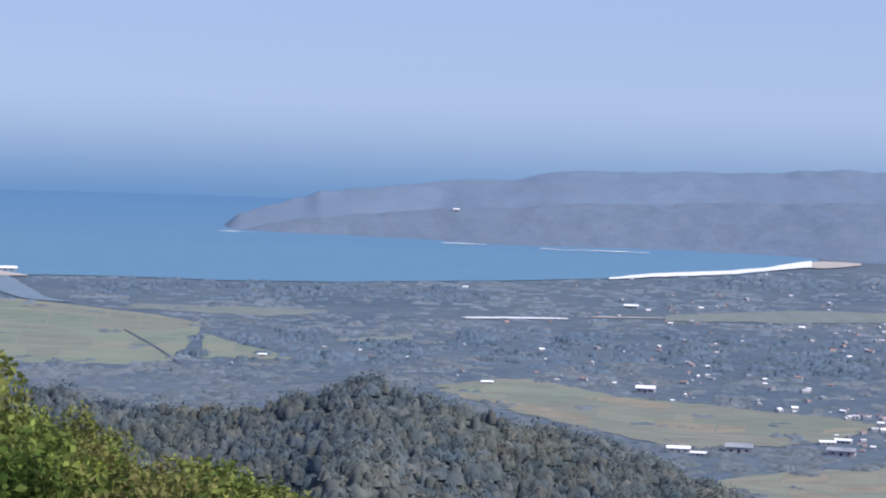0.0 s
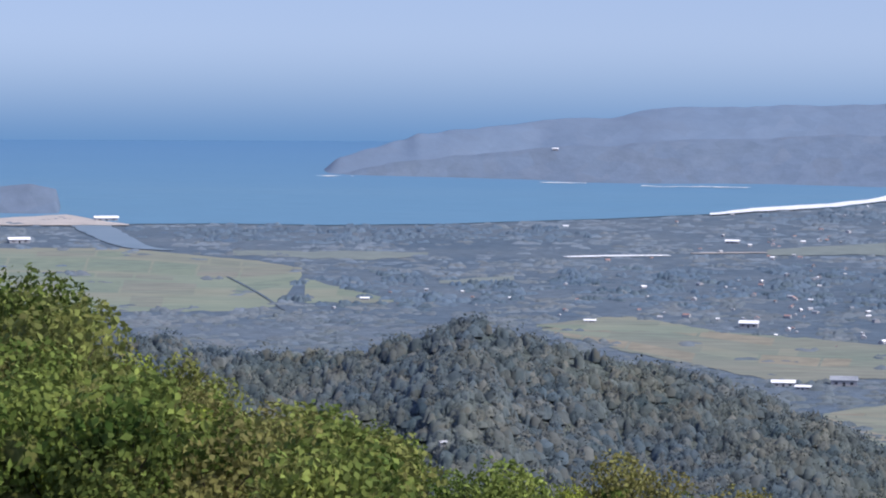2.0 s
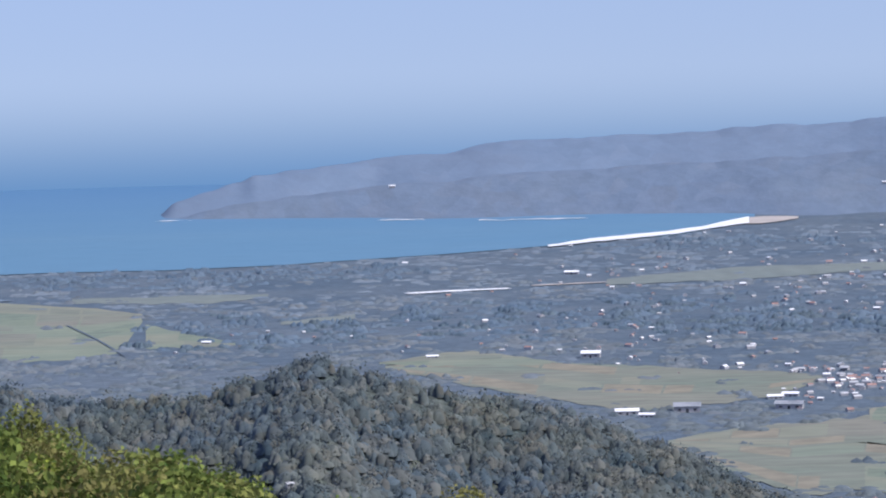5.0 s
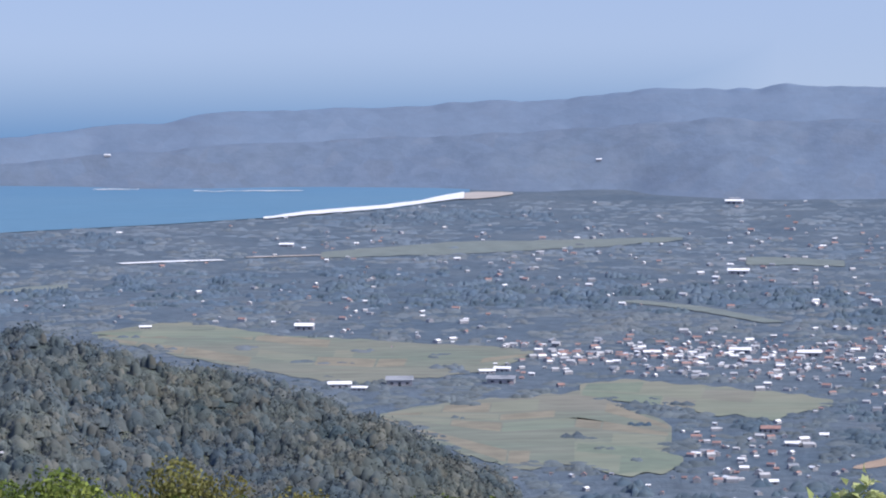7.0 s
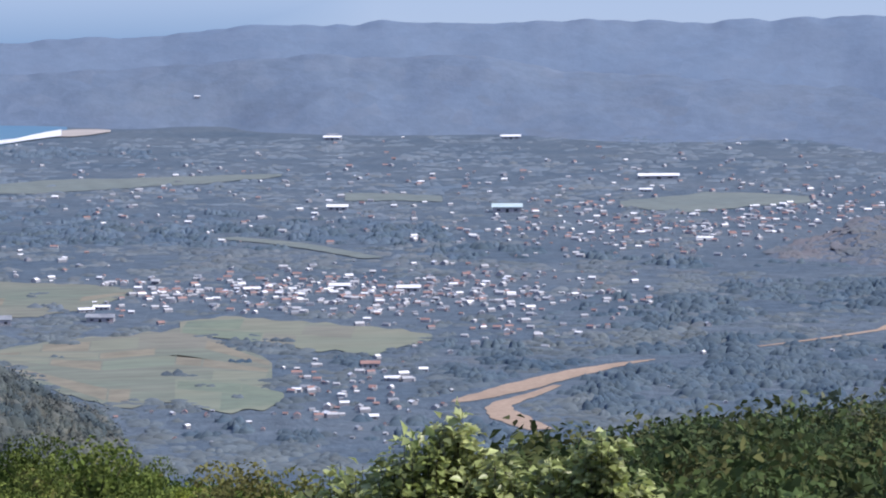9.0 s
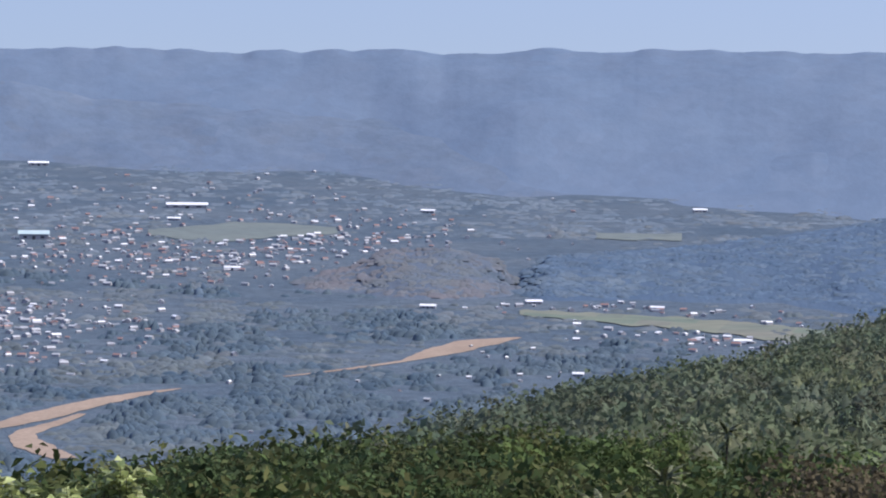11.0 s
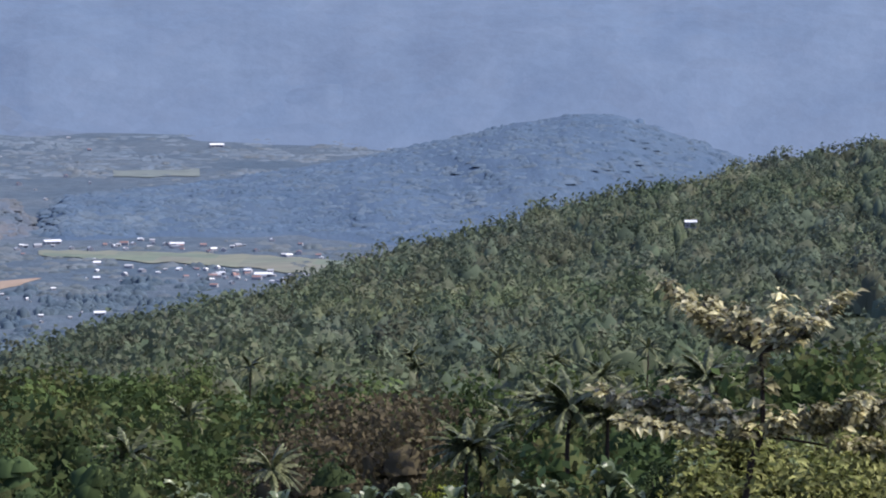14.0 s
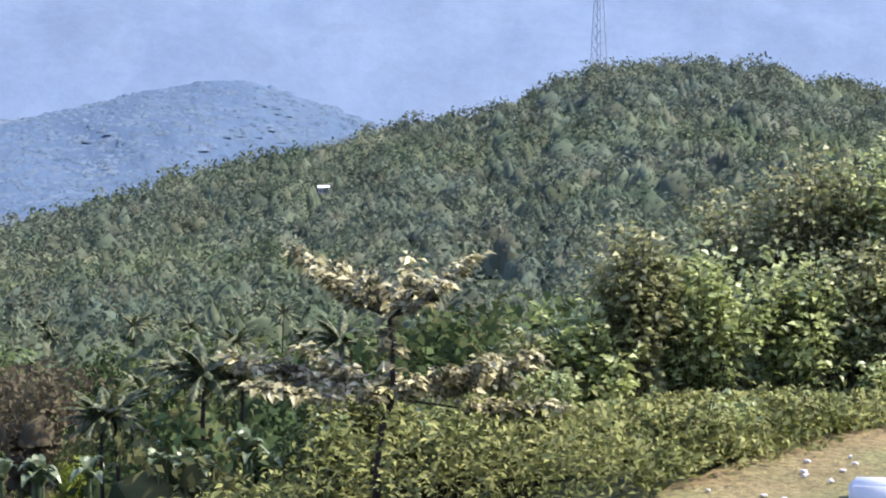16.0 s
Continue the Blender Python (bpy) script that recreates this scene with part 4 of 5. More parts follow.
# closed forest on the plain: heading, degrees under level, half widths of both
FORESTS = ((10.4, -4.42, 3.0, 0.24), (19.0, -6.95, 4.2, 0.75), (13.7, -6.6, 0.9, 0.35), (-3.2, -3.36, 3.9, 0.17), (-2.5, -4.35, 2.4, 0.3), (1.9, -4.25, 1.6, 0.4), (5.8, -4.2, 3.8, 0.36),
           (9.0, -6.68, 0.6, 0.26), (23.0, -6.9, 4.6, 1.0), (19.4, -5.35, 1.6, 0.22), (-9.2, -4.1, 0.7, 0.12), (14.8, -4.75, 2.2, 0.13), (6.2, -3.0, 2.4, 0.1), (12.6, -7.9, 0.9, 0.35), (25.5, -5.8, 2.0, 0.14), (16.5, -5.75, 2.2, 0.3), (10.2, -7.7, 1.6, 0.3), (14.2, -7.9, 1.6, 0.3), (20.5, -5.6, 1.4, 0.16), (11.5, -6.62, 0.5, 0.1), (18.5, -4.95, 2.0, 0.1))


def plain_woods():
    gen = np.random.default_rng(5)
    n = 36000
    az, el = gen.uniform(-12, 36, n), -gen.uniform(2.72, 8.6, n)
    r = EYE / np.tan(np.radians(-el))
    keep = r > 1000
    keep &= ~((az < 7.6) & (r < 1120))
    shore = np.array([along(a, SHORE) if a < 6.6 else 1e9 for a in az])
    keep &= r < shore - 6
    keep &= (az < 21.5) | (el < -3.16)
    keep &= ~((az > 17.5) & (el > -5.1) & (el < -3.9) & (az < 36)) | (gen.random(n) < 0.05)
    ragged = np.array([1.6 * noise.noise(Vector((a * 2.6, e * 7.0, 31.0))) + noise.noise(Vector((a * 9.0, e * 20.0, 3.0))) for a, e in zip(az, el)])
    clump = np.array([noise.noise(Vector((a * 2.0, e * 9.0, 51.0))) for a, e in zip(az, el)])
    for a0, a1, near, far in FIELDS:
        depth = along(az, far) - along(az, near)
        inside = (az > a0 + 0.1 * ragged) & (az < a1 - 0.1 * ragged) & (r > along(az, near) + ragged * 0.12 * depth - 3) & (r < along(az, far) - ragged * 0.12 * depth + 3)
        keep &= ~inside | ((clump > 0.42) & (gen.random(n) < 0.5)) | (gen.random(n) < 0.008)
    x, y = r * np.sin(np.radians(az)), r * np.cos(np.radians(az))
    for line, width in STRIPS:
        d = np.full(n, 1e9)
        for p in line[::2]:
            d = np.minimum(d, np.hypot(x - p[0], (y - p[1])))
        keep &= d > width * 0.62 + 4
    for a, rh, half in PLACED:
        front = (np.abs(az - a) < np.degrees((half + 3) / rh)) & (r < rh + 4) & (r > rh - 45)
        keep &= ~front | (gen.random(n) < 0.18)
    for a, rh, half in FAR_PLACED:
        front = (np.abs(az - a) < np.degrees((half + 2) / rh)) & (r < rh + 3) & (r > rh - 45)
        keep &= ~front | (gen.random(n) < 0.4)
    thick = np.array([noise.noise(Vector((a * 1.3, e * 4.0, 2.0))) for a, e in zip(az, el)])
    thick = thick + 0.6 * np.array([noise.noise(Vector((a * 0.5, e * 2.6, 7.0))) for a, e in zip(az, el)])
    keep &= gen.random(n) < 0.85 + 1.5 * thick
    wooded = np.zeros(n, bool)
    wobble = 0.35 * np.array([noise.noise(Vector((a * 0.9, e * 5.0, 12.0))) for a, e in zip(az, el)])
    for a, e, wa, we in FORESTS:
        wooded |= ((az - a) / wa) ** 2 + ((el - e) / we) ** 2 < 1 + 2 * wobble
    wooded &= gen.random(n) < 0.92
    wooded = wooded[keep]
    base = np.stack([x, y, np.zeros(n) - 0.2], 1)[keep]
    rad = gen.uniform(2.8, 6.6, len(base)) * (0.75 + r[keep] / 5000)
    hgt = gen.uniform(0.9, 1.9, len(base)) * (1.0 + 0.5 * (thick[keep] > 0.2)) * (1.0 + 0.8 * wooded)
    # farther trees get a leaf colour with more haze painted in
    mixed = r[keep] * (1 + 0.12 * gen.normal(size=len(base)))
    for lo, hi, leaf, label in ((0, 1600, "plain_leaf", "dense woodland along the river and below the hill"), (1600, 2300, "town_leaf", "garden trees round the villages of the plain"), (2300, 1e9, "bay_leaf", "woodland behind the beach, its leaves painted hazy")):
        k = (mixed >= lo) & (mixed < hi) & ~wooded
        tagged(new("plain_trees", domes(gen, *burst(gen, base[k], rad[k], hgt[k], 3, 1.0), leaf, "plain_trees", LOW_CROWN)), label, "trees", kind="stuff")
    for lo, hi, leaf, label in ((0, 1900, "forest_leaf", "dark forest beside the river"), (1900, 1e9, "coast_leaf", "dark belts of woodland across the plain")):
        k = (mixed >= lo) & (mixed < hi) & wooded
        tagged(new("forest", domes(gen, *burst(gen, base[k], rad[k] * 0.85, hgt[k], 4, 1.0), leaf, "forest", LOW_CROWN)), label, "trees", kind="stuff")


plain_woods()


def hill_woods(name, hill_name, n, lo, hi, rad, tall, lobes, per, leaf, mat, label, seed, start=-90):
    gen = np.random.default_rng(seed)
    base = on_hill(hill_name, n, lo, hi, gen)
    base = base[(base[:, 2] > 1.0) & (np.degrees(np.arctan2(base[:, 0], base[:, 1])) > start)]
    n = len(base)
    radius, height = rad[0] + (rad[1] - rad[0]) * gen.random(n) ** 1.6, gen.uniform(*tall, n)
    if not leaf:
        base[:, 2] -= 0.45 * height
        tagged(new(name, domes(gen, *burst(gen, base, radius, height, lobes), mat, name, LOW_CROWN)), label, "trees", kind="stuff")
        return
    q = crowns(gen, base, radius, height, lobes, per, leaf, 0.95, 0.35)
    leaf_stuff(name, np.concatenate([q, stems(base, height * 0.7, radius * 0.08)]), mat, label)
    tagged(new(name, domes(gen, *burst(gen, base, radius * 1.1, height * 0.95, 4, 0.75), mat, name, CANOPY)), label, "trees", kind="stuff")


hill_woods("hill_trees", "wooded_hill", 3900, 3, 27, (1.8, 4.4), (2.8, 5.6), 4, 5, 0.14, "hill_leaf", "dense dark trees covering the hill", 21)
hill_woods("hill_trees", "valley_hill", 3600, 1, 27.5, (3.2, 7.5), (1.4, 3.2), 3, 0, 0, "mid_leaf", "woodland on the hill across the valley, tinted blue with haze", 22, 22.7)
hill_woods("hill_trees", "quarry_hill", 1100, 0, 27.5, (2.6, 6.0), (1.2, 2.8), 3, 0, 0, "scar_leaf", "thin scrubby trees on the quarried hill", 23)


# ---- trees of the near slopes ----
def limb_bm(bm, points, r0, r1, sides=6):
    """A tapered round limb along points."""
    rings = []
    for i, p in enumerate(points):
        p = Vector(p)
        d = (Vector(points[min(i + 1, len(points) - 1)]) - Vector(points[max(i - 1, 0)])).normalized()
        u = d.orthogonal().normalized()
        v = d.cross(u)
        rad = r0 + (r1 - r0) * i / (len(points) - 1)
        rings.append([bm.verts.new(p + (u * math.cos(2 * math.pi * k / sides) + v * math.sin(2 * math.pi * k / sides)) * rad) for k in range(sides)])
    for a, b in zip(rings, rings[1:]):
        for k in range(sides):
            bm.faces.new((a[k], a[(k + 1) % sides], b[(k + 1) % sides], b[k]))


def tree(name, radius, height, lobes, per, leaf, mat, label, seed, category="tree"):
    """A broadleaf tree: tapered trunk with limbs, and a crown of many leaf tufts."""
    gen = np.random.default_rng(seed)
    t = tagged(new(name), label, category, "trees of the slope")
    bm = bmesh.new()
    limb_bm(bm, [(0, 0, -1.2), (0.08, 0.03, height * 0.3), (0.02, 0.1, height * 0.62)], 0.055 * radius + 0.05, 0.05)
    for k in range(4):
        a = k * 1.57 + gen.uniform(-0.4, 0.4)
        limb_bm(bm, [(0.05, 0.03, height * gen.uniform(0.3, 0.5)), (math.cos(a) * radius * 0.35, math.sin(a) * radius * 0.35, height * 0.6), (math.cos(a) * radius * 0.7, math.sin(a) * radius * 0.7, height * 0.78)], 0.06, 0.02, 5)
    part("trunk", bm_mesh("trunk", bm, M["bark"], True), t)
    q = crowns(gen, np.zeros((1, 3)), np.array([radius]), np.array([height]), lobes, per, leaf, 0.9, 0.7)
    part("crown", quads_mesh("crown", q, M[mat]), t)
    part("inner_crown", domes(gen, *lobed(gen, np.zeros((1, 3)), np.array([radius * 0.62]), np.array([height * 0.8]), lobes + 2), mat, "inner_crown"), t)
    return t


SLOPE_TREES = [tree("tree", 2.5, 5.2, 9, 90, 0.06, "slope_leaf", "round green broadleaf tree on the slope", 31), tree("tree", 2.2, 6.0, 8, 90, 0.065, "slope_leaf", "tall green broadleaf tree on the slope", 32),
               tree("tree", 2.9, 4.6, 10, 90, 0.055, "slope_leaf", "spreading green broadleaf tree on the slope", 33), tree("tree", 1.7, 4.8, 7, 90, 0.07, "slope_leaf", "slim green tree on the slope", 34)]
FORE_TREES = [tree("tree", 2.3, 4.6, 13, 78, 0.07, "fore_leaf", "leafy green tree on the near hillside", 41), tree("tree", 1.9, 5.0, 12, 78, 0.078, "fore_leaf", "upright leafy tree on the near hillside", 42),
              tree("tree", 2.7, 4.2, 15, 78, 0.062, "fore_leaf", "spreading leafy tree on the near hillside", 43), tree("tree", 1.6, 4.2, 10, 78, 0.078, "lime_leaf", "yellow-green young tree on the near hillside", 44)]
BROWN = tree("tree", 3.4, 6.2, 18, 80, 0.055, "brown_leaf", "wide brownish tree with drying leaves", 45)
placed_once = set()


def plant(proto, az, r, size, turn, lift=0.0):
    m = pose(*xyz(az, r, ground_z(az, r) + lift), 0, 0, turn) @ Matrix.Scale(size, 4)
    if proto.name not in placed_once:
        placed_once.add(proto.name)
        proto.matrix_basis = m
    else:
        copy_thing(proto, m)


def meet(az, el, lift, start=90):
    """Distance at which the slope, raised by lift, is seen el degrees under level."""
    best = (1e9, 200)
    for r in np.arange(start, 820, 4.0):
        miss = abs(ground_z(az, r) + lift - (EYE + r * math.tan(radians(el))))
        best = min(best, (miss, float(r)))
    return best[1]


PALM_SPOTS = ((26.23, -7.2, 1.0), (30.59, -7.12, 0.9), (32.37, -7.5, 1.0), (29.1, -7.12, 0.9), (31.19, -8.0, 0.9), (30.3, -9.1, 0.8), (24.15, -8.9, 0.8), (26.6, -9.2, 0.7), (29.2, -7.3, 0.8), (30.75, -7.1, 0.9), (32.6, -9.15, 0.9), (31.4, -8.0, 0.9),
                  (30.1, -9.5, 0.8), (30.75, -8.35, 0.8), (32.3, -7.5, 0.8), (33.6, -7.4, 0.9), (34.3, -7.6, 1.0), (25.1, -8.2, 0.9), (31.9, -8.6, 1.0), (31.65, -7.2, 0.9), (33.2, -6.95, 0.9), (27.5, -7.1, 0.8))
OPEN_SPOTS = [(az, meet(az, el, 6.0 * s, 155), 0.26) for az, el, s in PALM_SPOTS] + [(33.96, meet(33.96, -4.68, 3.2), 0.3), (27.9, 188.0, 1.3), (29.0, 176.0, 0.8), (26.9, 170.0, 0.8), (29.4, 160.0, 0.6)]


def slope_woods():
    gen = np.random.default_rng(7)
    n = 5600
    az, u = gen.uniform(14.5, 47, n), gen.random(n)
    rs = along(az, CREST_R)
    r = np.sqrt(140.0 ** 2 + u * ((rs * 1.03) ** 2 - 140.0 ** 2))
    clear = np.ones(n, bool)
    for a, rp, half in OPEN_SPOTS:
        clear &= ~((np.abs(az - a) < half) & (r < rp + 3) & (r > rp - (0.13 * rp if rp < 300 else 60)))
    az, r, rs, n = az[clear], r[clear], rs[clear], int(clear.sum())
    near = (r < 0.62 * rs) & (az > 18) & (az < 38)
    pick = np.flatnonzero(near)[:140]
    single = np.zeros(n, bool)
    single[pick] = True
    for i in pick:
        plant(SLOPE_TREES[int(gen.integers(4))], az[i], r[i], float(gen.uniform(0.7, 1.1)), float(gen.uniform(0, 360)))
    # trees from 330 m on use the leaf colour with haze in it
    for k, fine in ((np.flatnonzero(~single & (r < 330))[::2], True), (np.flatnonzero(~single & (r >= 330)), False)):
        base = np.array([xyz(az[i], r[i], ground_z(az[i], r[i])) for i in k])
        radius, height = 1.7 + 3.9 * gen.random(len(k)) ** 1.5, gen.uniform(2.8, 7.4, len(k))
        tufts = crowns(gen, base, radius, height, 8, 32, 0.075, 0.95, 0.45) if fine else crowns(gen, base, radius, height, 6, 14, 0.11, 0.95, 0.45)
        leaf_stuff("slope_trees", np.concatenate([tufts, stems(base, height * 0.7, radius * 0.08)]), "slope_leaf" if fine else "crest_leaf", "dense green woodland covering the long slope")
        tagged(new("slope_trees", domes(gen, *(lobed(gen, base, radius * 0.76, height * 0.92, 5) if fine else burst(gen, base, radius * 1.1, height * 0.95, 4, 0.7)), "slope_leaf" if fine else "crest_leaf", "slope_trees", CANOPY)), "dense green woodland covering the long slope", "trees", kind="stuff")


def fore_woods():
    gen = np.random.default_rng(8)
    for i in range(165):
        az = float(gen.uniform(-12.5, 15.5)) if i > 80 else float(gen.uniform(-11, -3))
        rs = along(az, CREST_R)
        r = float(gen.uniform(0.72, 1.02) if az > -3 else gen.uniform(0.5, 1.02)) * rs
        plant(FORE_TREES[int(gen.choice([0, 0, 1, 1, 2, 2, 3]))], az, r, float(gen.uniform(0.65, 1.05) if az > -3 else gen.uniform(0.8, 1.35)), float(gen.uniform(0, 360)), -0.6 if az > -3 else -1.0)
    n = 900
    az_all = gen.uniform(-13, 16, n)
    az, k = az_all, np.where(az_all < -3, gen.uniform(0.42, 1.0, n), gen.uniform(0.62, 1.03, n))
    r = k * along(az, CREST_R)
    base = np.array([xyz(a, q, ground_z(a, q) - 0.4) for a, q in zip(az, r)])
    leaf_stuff("undergrowth", crowns(gen, base, gen.uniform(1.2, 2.2, n), np.where(az < -3, 0.6, 1.0) * gen.uniform(1.2, 2.6, n), 6, 22, 0.075, 0.9, 0.7), "fore_leaf", "green scrub filling the near hillside")
    tagged(new("undergrowth", domes(gen, *lobed(gen, base, gen.uniform(1.0, 2.0, n), np.where(az < -3, 0.5, 1.0) * gen.uniform(1.2, 2.6, n), 5), "fore_leaf", "undergrowth")), "green scrub filling the near hillside", "trees", kind="stuff")


def understorey():
    gen = np.random.default_rng(9)
    for leaf, count in (("slope_leaf", 1100), ("weed_leaf", 500), ("brown_leaf", 260)):
        az, r = gen.uniform(20, 38.5, count), np.sqrt(gen.uniform(88.0 ** 2, 330.0 ** 2, count))
        base = np.array([xyz(a, q, ground_z(a, q) - 0.2) for a, q in zip(az, r)])
        rad, tall = gen.uniform(0.7, 1.6, count), gen.uniform(0.7, 1.8, count)
        leaf_stuff("undergrowth", crowns(gen, base, rad, tall, 6, 26, 0.09, 0.95, 0.6), leaf, "mixed scrub between the palms of the slope")
        tagged(new("undergrowth", domes(gen, *lobed(gen, base, rad * 0.8, tall * 0.9, 4), leaf, "undergrowth")), "mixed scrub between the palms of the slope", "trees", kind="stuff")


slope_woods()
understorey()
fore_woods()
plant(BROWN, 27.9, 188, 1.2, 30)
plant(BROWN, 28.9, 176, 0.95, 75)
plant(BROWN, 26.9, 170, 0.75, 120)
plant(BROWN, 31.3, 215, 0.55, 200)
plant(FORE_TREES[3], 29.4, 160, 0.85, 40)


# ---- palms ----
def frond_mesh(gen, length):
    """One arching frond: a midrib with drooping leaflets on both sides."""
    verts, faces = [], []
    steps = 15
    rib = [(length * s / steps, 0, length * (0.30 * (s / steps) - 0.55 * (s / steps) ** 2)) for s in range(steps + 1)]
    for s in range(steps):
        (x0, _, z0), (x1, _, z1) = rib[s], rib[s + 1]
        w = 0.025 * length * (1 - s / steps) + 0.01
        k = len(verts)
        verts += [(x0, -w, z0), (x0, w, z0), (x1, w * 0.8, z1), (x1, -w * 0.8, z1)]
        faces.append((k, k + 1, k + 2, k + 3))
        wide = [length * 0.105 * math.sin(math.pi * min(1, (q + 1.2) / (steps + 1.6))) * (1.15 if q % 2 else 0.75) + 0.02 for q in (s, s + 1)]
        for side in (-1, 1):
            k = len(verts)
            verts += [(x0, side * w, z0), (x1, side * w * 0.8, z1), (x1 + wide[1] * 0.5, side * wide[1], z1 - wide[1] * 0.9), (x0 + wide[0] * 0.5, side * wide[0], z0 - wide[0] * 0.9)]
            faces.append((k, k + 1, k + 2, k + 3) if side > 0 else (k + 3, k + 2, k + 1, k))
    return mesh_of("frond", verts, faces, M["palm_leaf"])


def palm():
    gen = np.random.default_rng(51)
    p = tagged(new("palm_tree"), "coconut palm with long drooping fronds", "palm", "palms of the slope")
    bm = bmesh.new()
    limb_bm(bm, [(0, 0, -1), (0.15, 0, 2), (0.2, 0.1, 4.4), (0.1, 0.15, 6.2)], 0.13, 0.08, 7)
    part("trunk", bm_mesh("trunk", bm, M["bark"], True), p)
    shapes = [frond_mesh(gen, 2.1), frond_mesh(gen, 1.8), frond_mesh(gen, 2.3)]
    for k in range(22):
        f = part("frond", shapes[k % 3], p)
        f.matrix_basis = pose(0.1, 0.15, 6.15, 0, float(gen.uniform(-72, 22)), k * 137.5)
    return p


PALM = palm()
for az, el, s in PALM_SPOTS:
    plant(PALM, az, meet(az, el, 6.0 * s, 155), s * 1.1, float(rng.uniform(0, 360)), -0.7 * s)


# ---- banana plants ----
def banana():
    gen = np.random.default_rng(57)
    b = tagged(new("banana_plant"), "banana plant with broad torn upright leaves", "banana", "banana plants of the slope")
    bm = bmesh.new()
    limb_bm(bm, [(0, 0, -0.8), (0.05, 0, 1.0), (0.02, 0.05, 2.0)], 0.16, 0.09, 7)
    part("stem", bm_mesh("stem", bm, M["banana_leaf"], True), b)
    for k in range(9):
        length, steep = gen.uniform(1.5, 2.1), gen.uniform(0.7, 1.5)
        verts, faces = [], []
        for i in range(7):
            t = i / 6
            x, z = length * (0.75 * t + 0.12 * t * t) * math.cos(steep * 0.9), 1.9 + length * (math.sin(steep) * t - 0.75 * t ** 2.4 * (1.5 - steep * 0.6))
            w = 0.28 * math.sin(math.pi * min(1.0, 0.12 + 0.88 * t)) ** 0.7 * gen.uniform(0.8, 1.1) + 0.02
            verts += [(x, -w, z + w * 0.35), (x, 0, z), (x, w, z + w * 0.35)]
        for i in range(6):
            q = i * 3
            faces += [(q, q + 3, q + 4, q + 1), (q + 1, q + 4, q + 5, q + 2)]
        part("leaf", mesh_of("leaf", verts, faces, M["banana_leaf"]), b).matrix_basis = pose(0, 0, 0, 0, 0, k * 137.5 + float(gen.uniform(-20, 20)))
    return b


BANANA = banana()
for i in range(80):
    a, e = float(rng.uniform(24.0, 34.2)), float(rng.uniform(-9.8, -7.7))
    plant(BANANA, a, meet(a, e, 3.4, 150), float(rng.uniform(0.8, 1.35)), float(rng.uniform(0, 360)), 0.8)

# huts on the slopes
put_house(PROTO[5], 33.96, meet(33.96, -4.68, 3.2), 0.6, -30, ground_z(33.96, meet(33.96, -4.68, 3.2)) + 2.2)
hh = on_hill("wooded_hill", 4000, 0, 26, np.random.default_rng(3))
_a = np.degrees(np.arctan2(hh[:, 0], hh[:, 1]))
_e = np.degrees(np.arctan2(hh[:, 2] + 4 - EYE, np.hypot(hh[:, 0], hh[:, 1])))
_k = int(np.argmin((_a + 1.84) ** 2 + (_e + 6.98) ** 2))
put_house(PROTO[3], float(_a[_k]), float(np.hypot(hh[_k, 0], hh[_k, 1])), 0.5, 20, float(hh[_k, 2]) + 2.6)


plant(SLOPE_TREES[1], 28.48, 630, 1.25, 15)
# first a house on the hill; the other two stand in for bare ground
for az, el, s in ((0.21, -1.88, 0.7), (8.36, -2.02, 0.8), (8.75, -2.0, 0.6)):
    g = HILL_GRID["wooded_hills"].reshape(-1, 3)
    ga, ge = np.degrees(np.arctan2(g[:, 0], g[:, 1])), np.degrees(np.arctan2(g[:, 2] + 1 - EYE, np.hypot(g[:, 0], g[:, 1])))
    k = int(np.argmin((ga - az) ** 2 + (ge - el) ** 2))
    put_house(HALLS[0], az, float(np.hypot(g[k, 0], g[k, 1])), s, -az, float(g[k, 2]) + 0.8)


# ---- radio mast ----
def mast():
    t = tagged(new("radio_mast"), "tall steel lattice mast behind the wooded crest", "mast")
    az, r, tall, half = 38.77, 838.0, 36.0, 1.8
    t.matrix_basis = pose(*xyz(az, r, ground_z(az, r)), 0, 0, 20)

    def corner(k, z):
        s = half * (1 - 0.82 * z / tall)
        return Vector((s * (1 if k in (0, 3) else -1), s * (1 if k < 2 else -1), z))
    for k in range(4):
        bm = bmesh.new()
        limb_bm(bm, [corner(k, -1), corner(k, tall)], 0.14, 0.1, 4)
        part("leg", bm_mesh("leg", bm, M["steel"]), t)
    for i in range(12):
        z0, z1 = tall * i / 12, tall * (i + 1) / 12
        for k in range(4):
            bm = bmesh.new()
            limb_bm(bm, [corner(k, z0), corner((k + 1) % 4, z1)], 0.06, 0.06, 3)
            limb_bm(bm, [corner(k, z1), corner((k + 1) % 4, z1)], 0.06, 0.06, 3)
            part("brace", bm_mesh("brace", bm, M["steel"]), t)
    bm = bmesh.new()
    limb_bm(bm, [(0, 0, tall), (0, 0, tall + 4)], 0.08, 0.04, 5)
    part("antenna", bm_mesh("antenna", bm, M["steel"]), t)


mast()


